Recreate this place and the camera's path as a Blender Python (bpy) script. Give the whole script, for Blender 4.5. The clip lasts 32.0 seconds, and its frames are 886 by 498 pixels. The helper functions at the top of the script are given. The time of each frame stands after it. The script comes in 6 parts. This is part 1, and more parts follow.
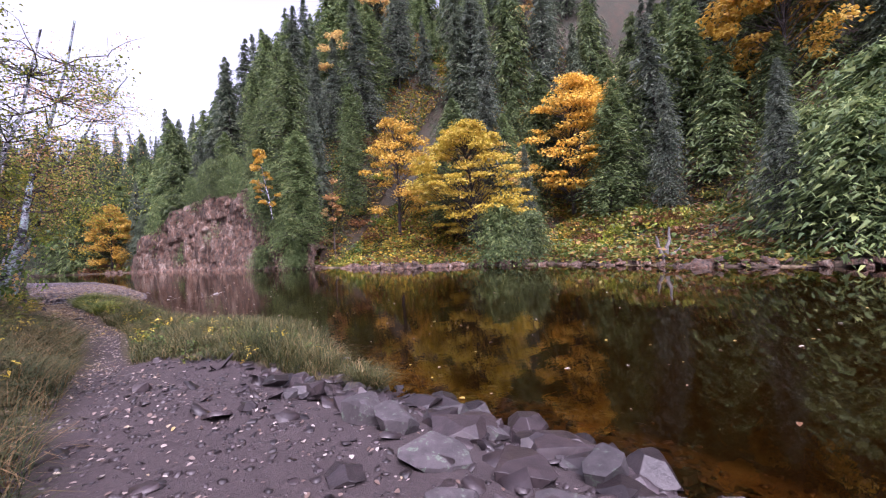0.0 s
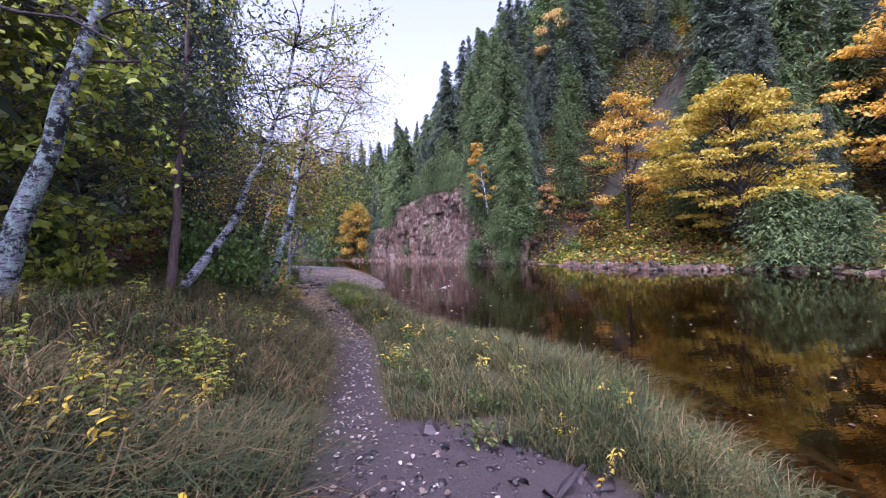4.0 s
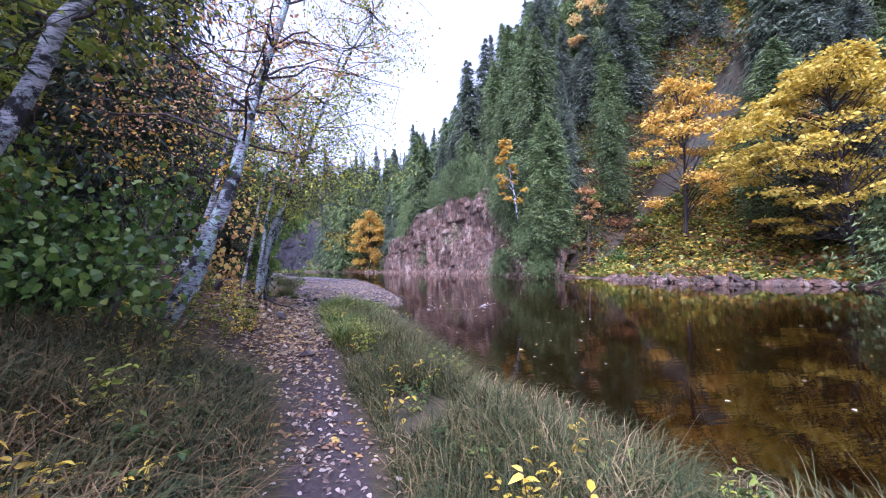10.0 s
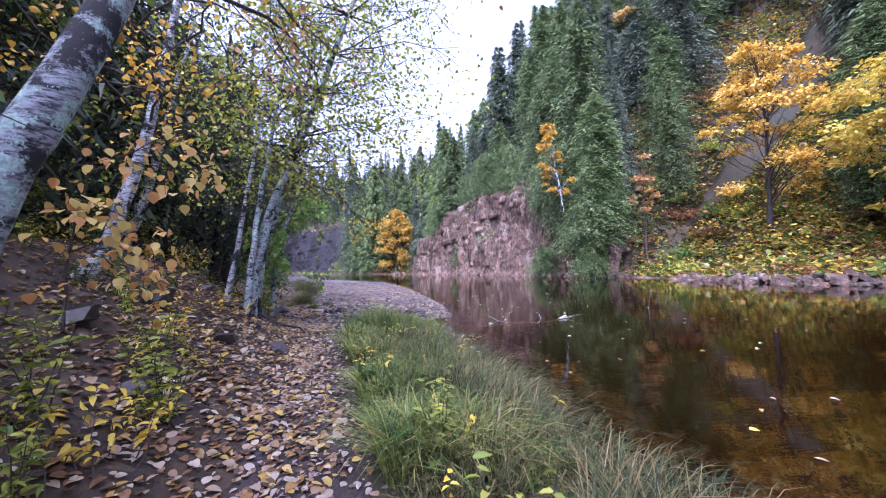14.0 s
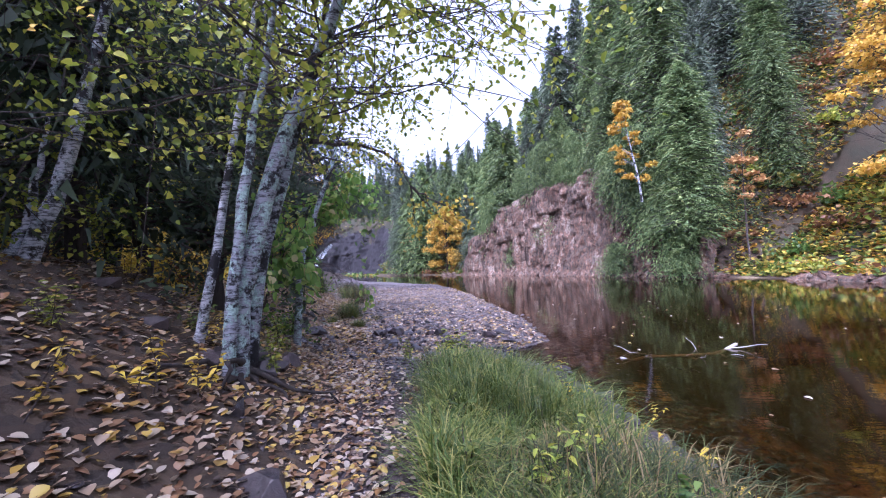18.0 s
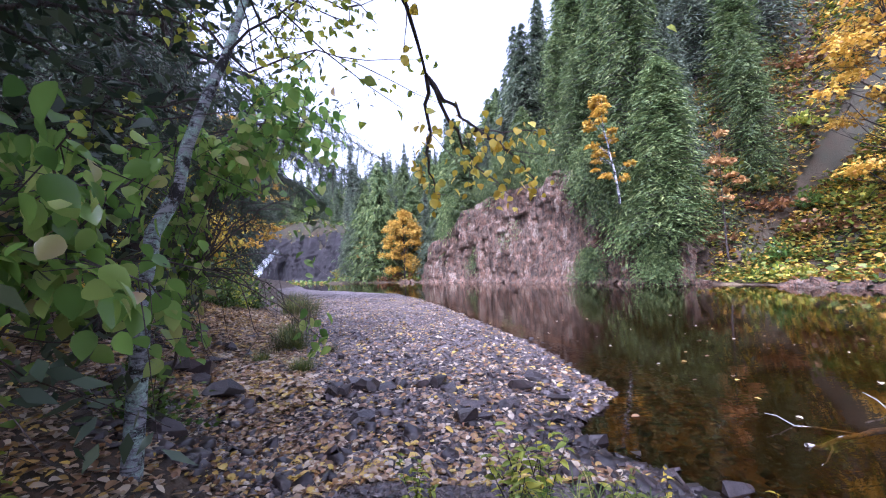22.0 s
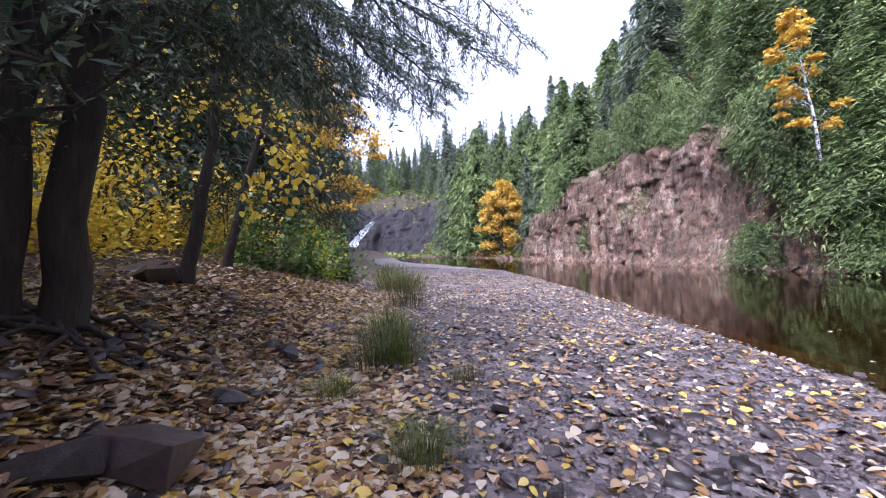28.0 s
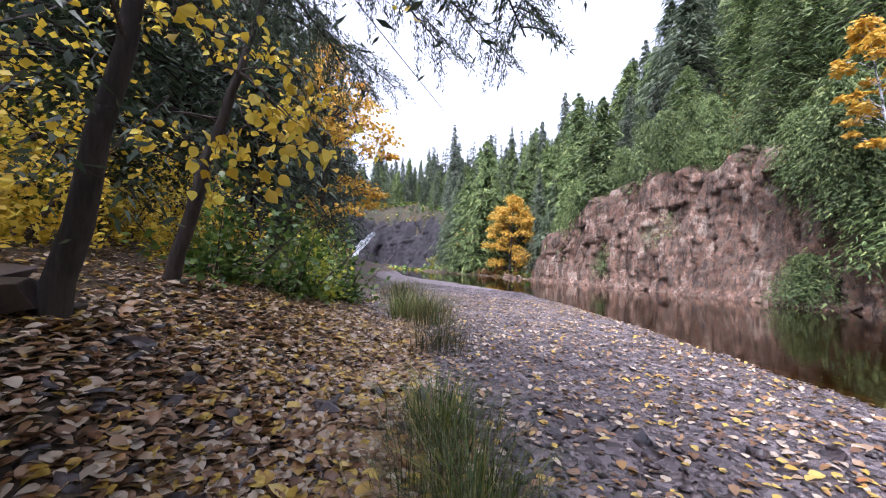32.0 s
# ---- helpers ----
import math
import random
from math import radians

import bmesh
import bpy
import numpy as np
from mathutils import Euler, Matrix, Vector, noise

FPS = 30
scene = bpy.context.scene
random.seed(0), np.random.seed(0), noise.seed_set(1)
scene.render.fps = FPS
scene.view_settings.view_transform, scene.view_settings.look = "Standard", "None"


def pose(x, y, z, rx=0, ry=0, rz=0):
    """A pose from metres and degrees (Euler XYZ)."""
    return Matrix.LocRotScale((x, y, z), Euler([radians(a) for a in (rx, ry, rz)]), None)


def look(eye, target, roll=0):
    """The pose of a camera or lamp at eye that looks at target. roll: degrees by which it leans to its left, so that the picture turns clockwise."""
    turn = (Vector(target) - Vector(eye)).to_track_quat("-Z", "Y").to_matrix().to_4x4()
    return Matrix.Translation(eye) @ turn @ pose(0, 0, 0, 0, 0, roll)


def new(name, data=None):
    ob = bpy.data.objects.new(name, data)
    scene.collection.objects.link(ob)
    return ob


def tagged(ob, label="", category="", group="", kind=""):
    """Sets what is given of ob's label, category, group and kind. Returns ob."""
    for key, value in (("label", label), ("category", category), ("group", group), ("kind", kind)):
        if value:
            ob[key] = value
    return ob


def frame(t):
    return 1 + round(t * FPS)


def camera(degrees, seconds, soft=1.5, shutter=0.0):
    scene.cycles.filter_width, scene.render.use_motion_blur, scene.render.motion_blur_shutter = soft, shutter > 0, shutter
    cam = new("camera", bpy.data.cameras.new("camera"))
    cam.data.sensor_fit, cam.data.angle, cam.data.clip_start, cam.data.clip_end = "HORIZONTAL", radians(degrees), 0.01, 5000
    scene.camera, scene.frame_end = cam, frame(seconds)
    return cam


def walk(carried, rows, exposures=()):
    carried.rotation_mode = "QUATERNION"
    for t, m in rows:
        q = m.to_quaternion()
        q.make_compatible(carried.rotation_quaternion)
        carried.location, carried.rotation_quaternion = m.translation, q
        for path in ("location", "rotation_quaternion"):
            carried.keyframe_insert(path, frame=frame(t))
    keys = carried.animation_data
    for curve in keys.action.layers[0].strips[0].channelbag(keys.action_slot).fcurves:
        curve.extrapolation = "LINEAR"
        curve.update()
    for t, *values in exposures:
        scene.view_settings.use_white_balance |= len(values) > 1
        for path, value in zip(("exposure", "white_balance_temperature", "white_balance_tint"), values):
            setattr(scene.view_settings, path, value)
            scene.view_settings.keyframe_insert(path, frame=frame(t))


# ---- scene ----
# The camera and its walk: seconds, eye, the point looked at, lean (degrees).
cam = camera(94.0, 32.0, 1.1)
PATH = [
    (0, (0.481, 1.012, 2.053), (1.74, 2.565, 2.029), -2.7),
    (0.5, (0.551, 1.595, 2.028), (1.473, 3.37, 2.021), -1.5),
    (1, (0.646, 2.178, 1.993), (1.258, 4.082, 1.979), -1.6),
    (1.5, (0.661, 2.682, 1.995), (1.132, 4.625, 1.983), -1.7),
    (2, (0.686, 3.193, 1.999), (1.09, 5.152, 1.982), -1.6),
    (2.5, (0.632, 3.669, 2.041), (1.018, 5.631, 2.023), -1.7),
    (4.5, (0.365, 5.582, 2.051), (0.798, 7.535, 2.042), -1.2),
    (5, (0.381, 6.103, 1.999), (0.817, 8.055, 1.99), -0.8),
    (5.5, (0.38, 6.532, 1.982), (0.819, 8.484, 1.982), -0.6),
    (6, (0.428, 6.998, 1.954), (0.839, 8.956, 1.952), -1.2),
    (6.5, (0.397, 7.422, 1.906), (0.805, 9.38, 1.902), -2.6),
    (7, (0.388, 7.912, 1.839), (0.789, 9.872, 1.835), -1.1),
    (7.5, (0.321, 8.34, 1.813), (0.727, 10.298, 1.809), -1.2),
    (8, (0.354, 8.822, 1.781), (0.753, 10.782, 1.778), -1.2),
    (8.5, (0.356, 9.255, 1.778), (0.741, 11.218, 1.8), -1.7),
    (9, (0.464, 9.701, 1.725), (0.829, 11.667, 1.773), 0.1),
    (9.5, (0.512, 10.102, 1.704), (0.871, 12.068, 1.763), -0.3),
    (10, (0.584, 10.532, 1.683), (0.943, 12.499, 1.741), -0.9),
    (10.5, (0.596, 10.974, 1.657), (0.961, 12.94, 1.722), -1.1),
    (11, (0.46, 11.56, 1.629), (0.839, 13.523, 1.691), 0.8),
    (11.5, (0.398, 12.103, 1.601), (0.779, 14.065, 1.671), 0.5),
    (12, (0.366, 12.624, 1.573), (0.751, 14.585, 1.647), 0.6),
    (12.5, (0.329, 13.13, 1.586), (0.719, 15.09, 1.652), -1.7),
    (13, (0.312, 13.591, 1.583), (0.67, 15.558, 1.652), -1.1),
    (13.5, (0.262, 14.054, 1.593), (0.551, 16.032, 1.655), -1.1),
    (14, (0.197, 14.488, 1.58), (0.441, 16.472, 1.648), -1.6),
    (14.5, (0.098, 14.957, 1.575), (0.266, 16.949, 1.646), -1.7),
    (15, (0.019, 15.325, 1.603), (0.15, 17.32, 1.662), -1.3),
    (15.5, (-0.038, 15.713, 1.622), (0.056, 17.711, 1.677), -1.5),
    (17.5, (-0.279, 17.513, 1.659), (-0.235, 19.512, 1.717), -2.3),
    (18, (-0.353, 17.98, 1.689), (-0.33, 19.978, 1.761), -2.3),
    (18.5, (-0.371, 18.454, 1.689), (-0.363, 20.452, 1.778), -2.1),
    (19, (-0.458, 18.876, 1.701), (-0.448, 20.874, 1.802), -1.2),
    (19.5, (-0.516, 19.32, 1.684), (-0.509, 21.317, 1.784), -1),
    (20, (-0.64, 19.768, 1.686), (-0.604, 21.765, 1.786), -0.9),
    (20.5, (-0.701, 20.217, 1.687), (-0.642, 22.213, 1.789), -1),
    (21, (-0.812, 20.657, 1.712), (-0.715, 22.652, 1.812), -1.5),
    (21.5, (-0.876, 21.082, 1.704), (-0.721, 23.074, 1.798), -1.9),
    (22, (-0.961, 21.557, 1.701), (-0.71, 23.539, 1.796), -2.4),
    (22.5, (-1.055, 22.007, 1.675), (-0.764, 23.984, 1.769), -2.5),
    (23, (-1.156, 22.386, 1.7), (-0.858, 24.361, 1.793), -3.5),
    (23.5, (-1.221, 22.786, 1.688), (-0.912, 24.76, 1.765), -3.4),
    (24, (-1.279, 23.131, 1.692), (-1.079, 25.12, 1.741), -2.5),
    (24.5, (-1.332, 23.472, 1.692), (-1.313, 25.472, 1.739), -3.3),
    (25, (-1.462, 23.708, 1.694), (-1.622, 25.701, 1.745), -3.4),
    (25.5, (-1.655, 23.996, 1.6), (-1.839, 25.987, 1.637), -1.8),
    (27.5, (-1.984, 25.442, 1.446), (-2.176, 27.432, 1.429), 0.2),
    (28, (-2.05, 25.848, 1.472), (-2.227, 27.84, 1.465), -0.4),
    (28.5, (-2.119, 26.24, 1.447), (-2.295, 28.233, 1.452), -0.1),
    (29, (-2.245, 26.604, 1.458), (-2.428, 28.595, 1.455), -0.7),
    (29.5, (-2.387, 26.976, 1.433), (-2.655, 28.958, 1.407), 0.6),
    (30, (-2.583, 27.261, 1.45), (-2.912, 29.233, 1.407), -0.5),
    (30.5, (-2.743, 27.522, 1.485), (-2.924, 29.513, 1.528), -1.1),
    (31, (-2.936, 27.845, 1.524), (-3.122, 29.834, 1.603), 1.5),
    (31.5, (-3.08, 28.169, 1.512), (-3.258, 30.16, 1.59), 2.2),
    (32, (-3.12, 28.547, 1.498), (-3.292, 30.539, 1.563), 2.7),
]
walk(cam, [(t, look(eye, target, roll)) for t, eye, target, roll in PATH],
     [(0.0, 1.52, 5800, 40), (3.0, 1.43, 5350, 39), (6.0, 1.48, 5100, 40), (10.0, 1.78, 5000, 38), (13.0, 1.95, 5000, 37), (20.0, 1.98, 5100, 33), (25.0, 2.05, 5300, 29), (30.0, 2.03, 5600, 25), (32.0, 1.92, 5700, 24)])

# ---- light ----
world = bpy.data.worlds.new("overcast_sky")
scene.world = world
world.use_nodes = True
wn, wl = world.node_tree.nodes, world.node_tree.links
SUN_UP, SUN_TURN = radians(56), radians(212)
sky = wn.new("ShaderNodeTexSky")
sky.sky_type, sky.sun_disc, sky.sun_elevation, sky.sun_rotation = "NISHITA", False, SUN_UP, SUN_TURN
sky.air_density, sky.dust_density, sky.ozone_density = 1.0, 5.0, 1.0
pale = wn.new("ShaderNodeHueSaturation")
pale.inputs["Saturation"].default_value = 0.3
wl.new(sky.outputs[0], pale.inputs["Color"])
wl.new(pale.outputs[0], wn["Background"].inputs["Color"])
wn["Background"].inputs["Strength"].default_value = 0.15
sun = new("sun", bpy.data.lights.new("sun", "SUN"))
sun.data.energy, sun.data.angle, sun.data.color = 1.2, radians(40), (1.0, 0.97, 0.93)
sun.matrix_world = look((0, 0, 60), (60 * math.cos(SUN_UP) * -math.sin(SUN_TURN), -60 * math.cos(SUN_UP) * math.cos(SUN_TURN), 60 - 60 * math.sin(SUN_UP)))


# ---- materials ----
def shader(name):
    m = bpy.data.materials.new(name)
    m.use_nodes = True
    nodes, links = m.node_tree.nodes, m.node_tree.links
    return m, nodes, links, nodes["Principled BSDF"]


def noise_node(nodes, links, scale, detail=6, rough=0.6, coord="Object", stretch=None):
    tc = nodes.new("ShaderNodeTexCoord")
    n = nodes.new("ShaderNodeTexNoise")
    n.inputs["Scale"].default_value, n.inputs["Detail"].default_value, n.inputs["Roughness"].default_value = scale, detail, rough
    if stretch:
        mp = nodes.new("ShaderNodeMapping")
        mp.inputs["Scale"].default_value = stretch
        links.new(tc.outputs[coord], mp.inputs[0])
        links.new(mp.outputs[0], n.inputs["Vector"])
    else:
        links.new(tc.outputs[coord], n.inputs["Vector"])
    return n


def ramp_node(nodes, links, source, stops):
    r = nodes.new("ShaderNodeValToRGB")
    while len(r.color_ramp.elements) < len(stops):
        r.color_ramp.elements.new(0.5)
    for e, (p, c) in zip(r.color_ramp.elements, stops):
        e.position, e.color = p, (*c, 1)
    links.new(source, r.inputs[0])
    return r


def mix_node(nodes, links, fac, a, b, mode="MIX"):
    m = nodes.new("ShaderNodeMix")
    m.data_type, m.blend_type = "RGBA", mode
    if isinstance(fac, (int, float)):
        m.inputs[0].default_value = fac
    else:
        links.new(fac, m.inputs[0])
    for socket, v in ((m.inputs[6], a), (m.inputs[7], b)):
        if isinstance(v, tuple):
            socket.default_value = (*v, 1)
        else:
            links.new(v, socket)
    return m.outputs[2]


def bump_node(nodes, links, height, strength, distance, bsdf):
    b = nodes.new("ShaderNodeBump")
    b.inputs["Strength"].default_value, b.inputs["Distance"].default_value = strength, distance
    links.new(height, b.inputs["Height"])
    links.new(b.outputs[0], bsdf.inputs["Normal"])


def leaf_material(name, stops, rough=0.5, through_light=0.35):
    """Leaves: each leaf takes its own tone, each plant its own cast; light passes through them."""
    m, nodes, links, bsdf = shader(name)
    geo, info = nodes.new("ShaderNodeNewGeometry"), nodes.new("ShaderNodeObjectInfo")
    n = noise_node(nodes, links, 1.0, 3)
    add = nodes.new("ShaderNodeMath")
    add.operation = "MULTIPLY_ADD"
    add.inputs[1].default_value = 0.8
    links.new(geo.outputs["Random Per Island"], add.inputs[0])
    sc = nodes.new("ShaderNodeMath")
    sc.operation = "MULTIPLY_ADD"
    sc.inputs[1].default_value, sc.inputs[2].default_value = 0.6, -0.2
    links.new(n.outputs[0], sc.inputs[0])
    links.new(sc.outputs[0], add.inputs[2])
    r = ramp_node(nodes, links, add.outputs[0], stops)
    hsv = nodes.new("ShaderNodeHueSaturation")
    v = nodes.new("ShaderNodeMapRange")
    v.inputs[3].default_value, v.inputs[4].default_value = 0.75, 1.2
    links.new(info.outputs["Random"], v.inputs[0])
    links.new(v.outputs[0], hsv.inputs["Value"])
    links.new(r.outputs[0], hsv.inputs["Color"])
    links.new(hsv.outputs[0], bsdf.inputs["Base Color"])
    bsdf.inputs["Roughness"].default_value = rough
    tr, mx = nodes.new("ShaderNodeBsdfTranslucent"), nodes.new("ShaderNodeMixShader")
    links.new(hsv.outputs[0], tr.inputs["Color"])
    mx.inputs[0].default_value = through_light
    links.new(bsdf.outputs[0], mx.inputs[1])
    links.new(tr.outputs[0], mx.inputs[2])
    links.new(mx.outputs[0], nodes["Material Output"].inputs["Surface"])
    return m


def rock_material(name, dark, light, tint, rough=0.75, scale=3.0, lichen=None, bump=0.02, vary=(0.6, 1.35)):
    m, nodes, links, bsdf = shader(name)
    info = nodes.new("ShaderNodeObjectInfo")
    geo = nodes.new("ShaderNodeNewGeometry")
    n1, n2 = noise_node(nodes, links, scale, 8, 0.65), noise_node(nodes, links, scale * 9, 5)
    r = ramp_node(nodes, links, n1.outputs[0], [(0.3, dark), (0.7, light)])
    c = mix_node(nodes, links, n2.outputs[0], r.outputs[0], tint, "SOFT_LIGHT")
    if lichen:
        n3 = noise_node(nodes, links, scale * 1.7, 9, 0.7)
        k = ramp_node(nodes, links, n3.outputs[0], [(0.56, (0, 0, 0)), (0.64, (1, 1, 1))])
        c = mix_node(nodes, links, k.outputs[0], c, lichen)
    add = nodes.new("ShaderNodeMath")
    add.operation = "ADD"
    links.new(info.outputs["Random"], add.inputs[0])
    links.new(geo.outputs["Random Per Island"], add.inputs[1])
    fr = nodes.new("ShaderNodeMath")
    fr.operation = "FRACT"
    links.new(add.outputs[0], fr.inputs[0])
    v = nodes.new("ShaderNodeMapRange")
    v.inputs[3].default_value, v.inputs[4].default_value = vary
    links.new(fr.outputs[0], v.inputs[0])
    hsv = nodes.new("ShaderNodeHueSaturation")
    links.new(v.outputs[0], hsv.inputs["Value"])
    links.new(c, hsv.inputs["Color"])
    links.new(hsv.outputs[0], bsdf.inputs["Base Color"])
    bsdf.inputs["Roughness"].default_value = rough
    bump_node(nodes, links, n1.outputs[0], 0.6, bump, bsdf)
    return m


def birch_material(name, pale=(0.62, 0.60, 0.58), dark=(0.035, 0.03, 0.03), green=(0.36, 0.46, 0.40), crust=0.5):
    """Peeling bark: pale bands, dark breathing lines and scars, crusts of lichen in ragged patches."""
    m, nodes, links, bsdf = shader(name)
    bands = noise_node(nodes, links, 5.0, 5, 0.7, stretch=(1.2, 1.2, 4.0))
    fine = noise_node(nodes, links, 26.0, 4, 0.6, stretch=(0.5, 0.5, 3.0))
    lich, speck = noise_node(nodes, links, 9.0, 10, 0.8), noise_node(nodes, links, 40.0, 6, 0.7)
    scar = noise_node(nodes, links, 3.2, 9, 0.75)
    b = ramp_node(nodes, links, bands.outputs[0], [(0.38, dark), (0.5, pale)])
    f = ramp_node(nodes, links, fine.outputs[0], [(0.40, dark), (0.5, (1, 1, 1))])
    c = mix_node(nodes, links, 0.75, b.outputs[0], f.outputs[0], "MULTIPLY")
    k = ramp_node(nodes, links, lich.outputs[0], [(crust, (0, 0, 0)), (crust + 0.03, (1, 1, 1))])
    g = ramp_node(nodes, links, speck.outputs[0], [(0.35, tuple(0.45 * v for v in green)), (0.55, green), (0.75, tuple(min(1, 1.5 * v) for v in green))])
    c = mix_node(nodes, links, k.outputs[0], c, g.outputs[0])
    s = ramp_node(nodes, links, scar.outputs[0], [(0.51, (0, 0, 0)), (0.56, (1, 1, 1))])
    c = mix_node(nodes, links, s.outputs[0], c, dark)
    links.new(c, bsdf.inputs["Base Color"])
    bsdf.inputs["Roughness"].default_value = 0.85
    bump_node(nodes, links, lich.outputs[0], 0.8, 0.02, bsdf)
    return m


def bark_material(name, dark, light, scale=6.0):
    m, nodes, links, bsdf = shader(name)
    n = noise_node(nodes, links, scale, 8, 0.7, stretch=(3.0, 3.0, 0.5))
    r = ramp_node(nodes, links, n.outputs[0], [(0.32, dark), (0.68, light)])
    links.new(r.outputs[0], bsdf.inputs["Base Color"])
    bsdf.inputs["Roughness"].default_value = 0.9
    bump_node(nodes, links, n.outputs[0], 0.9, 0.03, bsdf)
    return m


def ground_material():
    """One soil sheet: trodden mud on the path, leaf litter in the woods, grass soil, gravel on the bar, brown bed under water."""
    m, nodes, links, bsdf = shader("ground")
    big, mid, fine = noise_node(nodes, links, 0.6, 6), noise_node(nodes, links, 5.0, 8, 0.7), noise_node(nodes, links, 40.0, 6, 0.7)
    litter = nodes.new("ShaderNodeTexVoronoi")
    litter.inputs["Scale"].default_value = 11.0
    tc = nodes.new("ShaderNodeTexCoord")
    links.new(tc.outputs["Object"], litter.inputs["Vector"])
    sep = nodes.new("ShaderNodeSeparateColor")
    links.new(litter.outputs["Color"], sep.inputs[0])

    def mask(attr):
        a = nodes.new("ShaderNodeAttribute")
        a.attribute_name = attr
        s = nodes.new("ShaderNodeMath")
        s.operation = "MULTIPLY_ADD"
        s.inputs[1].default_value = 0.5
        links.new(mid.outputs[0], s.inputs[0])
        links.new(a.outputs["Fac"], s.inputs[2])
        r = nodes.new("ShaderNodeMapRange")
        r.inputs[1].default_value, r.inputs[2].default_value = 0.6, 0.85
        links.new(s.outputs[0], r.inputs[0])
        return r.outputs[0]

    wood = ramp_node(nodes, links, sep.outputs[0], [(0.0, (0.02, 0.015, 0.012)), (0.35, (0.06, 0.034, 0.02)), (0.6, (0.11, 0.065, 0.03)), (0.8, (0.035, 0.024, 0.018)), (1.0, (0.16, 0.11, 0.06))])
    wood_c = mix_node(nodes, links, fine.outputs[0], wood.outputs[0], (0.04, 0.03, 0.02), "MIX")
    grass = ramp_node(nodes, links, mid.outputs[0], [(0.3, (0.025, 0.03, 0.012)), (0.5, (0.06, 0.045, 0.022)), (0.7, (0.10, 0.07, 0.038))])
    mud = ramp_node(nodes, links, fine.outputs[0], [(0.3, (0.029, 0.021, 0.020)), (0.7, (0.075, 0.054, 0.053))])
    gravel = ramp_node(nodes, links, sep.outputs[1], [(0.0, (0.05, 0.04, 0.042)), (0.5, (0.1, 0.083, 0.086)), (1.0, (0.2, 0.17, 0.172))])
    bed = ramp_node(nodes, links, mid.outputs[0], [(0.3, (0.07, 0.052, 0.03)), (0.7, (0.22, 0.165, 0.095))])
    # Bed colour darkened off shore, standing in for light the deeper water absorbs
    depth_dimming = ramp_node(nodes, links, mid.outputs[0], [(0.3, (0.012, 0.0105, 0.006)), (0.7, (0.045, 0.035, 0.02))])
    slope = ramp_node(nodes, links, big.outputs[0], [(0.35, (0.022, 0.027, 0.013)), (0.5, (0.035, 0.03, 0.015)), (0.65, (0.05, 0.033, 0.017))])
    c = mix_node(nodes, links, mask("slope"), wood_c, slope.outputs[0])
    c = mix_node(nodes, links, mask("grass"), c, grass.outputs[0])
    c = mix_node(nodes, links, mask("path"), c, mud.outputs[0])
    c = mix_node(nodes, links, mask("bar"), c, gravel.outputs[0])
    c = mix_node(nodes, links, mask("bed"), c, bed.outputs[0])
    c = mix_node(nodes, links, mask("depth_dimming"), c, depth_dimming.outputs[0])
    links.new(c, bsdf.inputs["Base Color"])
    bsdf.inputs["Roughness"].default_value = 0.85
    bump_node(nodes, links, fine.outputs[0], 0.7, 0.03, bsdf)
    return m


def water_material():
    """Tea-brown clear water: mirror at a slant, brown to look through."""
    m, nodes, links, bsdf = shader("river_water")
    nodes.remove(bsdf)
    wide, small = noise_node(nodes, links, 1.1, 3, 0.5, stretch=(0.6, 1.6, 1)), noise_node(nodes, links, 7.0, 2, 0.5, stretch=(0.5, 1.8, 1))
    add = nodes.new("ShaderNodeMath")
    add.operation = "MULTIPLY_ADD"
    add.inputs[1].default_value = 0.22
    links.new(small.outputs[0], add.inputs[0])
    links.new(wide.outputs[0], add.inputs[2])
    b = nodes.new("ShaderNodeBump")
    b.inputs["Strength"].default_value, b.inputs["Distance"].default_value = 0.07, 0.05
    links.new(add.outputs[0], b.inputs["Height"])
    gl, tr, fr, mx = nodes.new("ShaderNodeBsdfGlossy"), nodes.new("ShaderNodeBsdfTransparent"), nodes.new("ShaderNodeFresnel"), nodes.new("ShaderNodeMixShader")
    gl.inputs["Roughness"].default_value = 0.015
    gl.inputs["Color"].default_value = (0.95, 0.93, 0.9, 1)
    tr.inputs["Color"].default_value = (0.40, 0.27, 0.12, 1)
    fr.inputs["IOR"].default_value = 1.38
    links.new(b.outputs[0], gl.inputs["Normal"])
    links.new(b.outputs[0], fr.inputs["Normal"])
    links.new(fr.outputs[0], mx.inputs[0])
    links.new(tr.outputs[0], mx.inputs[1])
    links.new(gl.outputs[0], mx.inputs[2])
    links.new(mx.outputs[0], nodes["Material Output"].inputs["Surface"])
    return m


def plain_material(name, a, b, scale=8.0, rough=0.8):
    m, nodes, links, bsdf = shader(name)
    n = noise_node(nodes, links, scale, 6, 0.65)
    r = ramp_node(nodes, links, n.outputs[0], [(0.3, a), (0.7, b)])
    links.new(r.outputs[0], bsdf.inputs["Base Color"])
    bsdf.inputs["Roughness"].default_value = rough
    bump_node(nodes, links, n.outputs[0], 0.5, 0.02, bsdf)
    return m


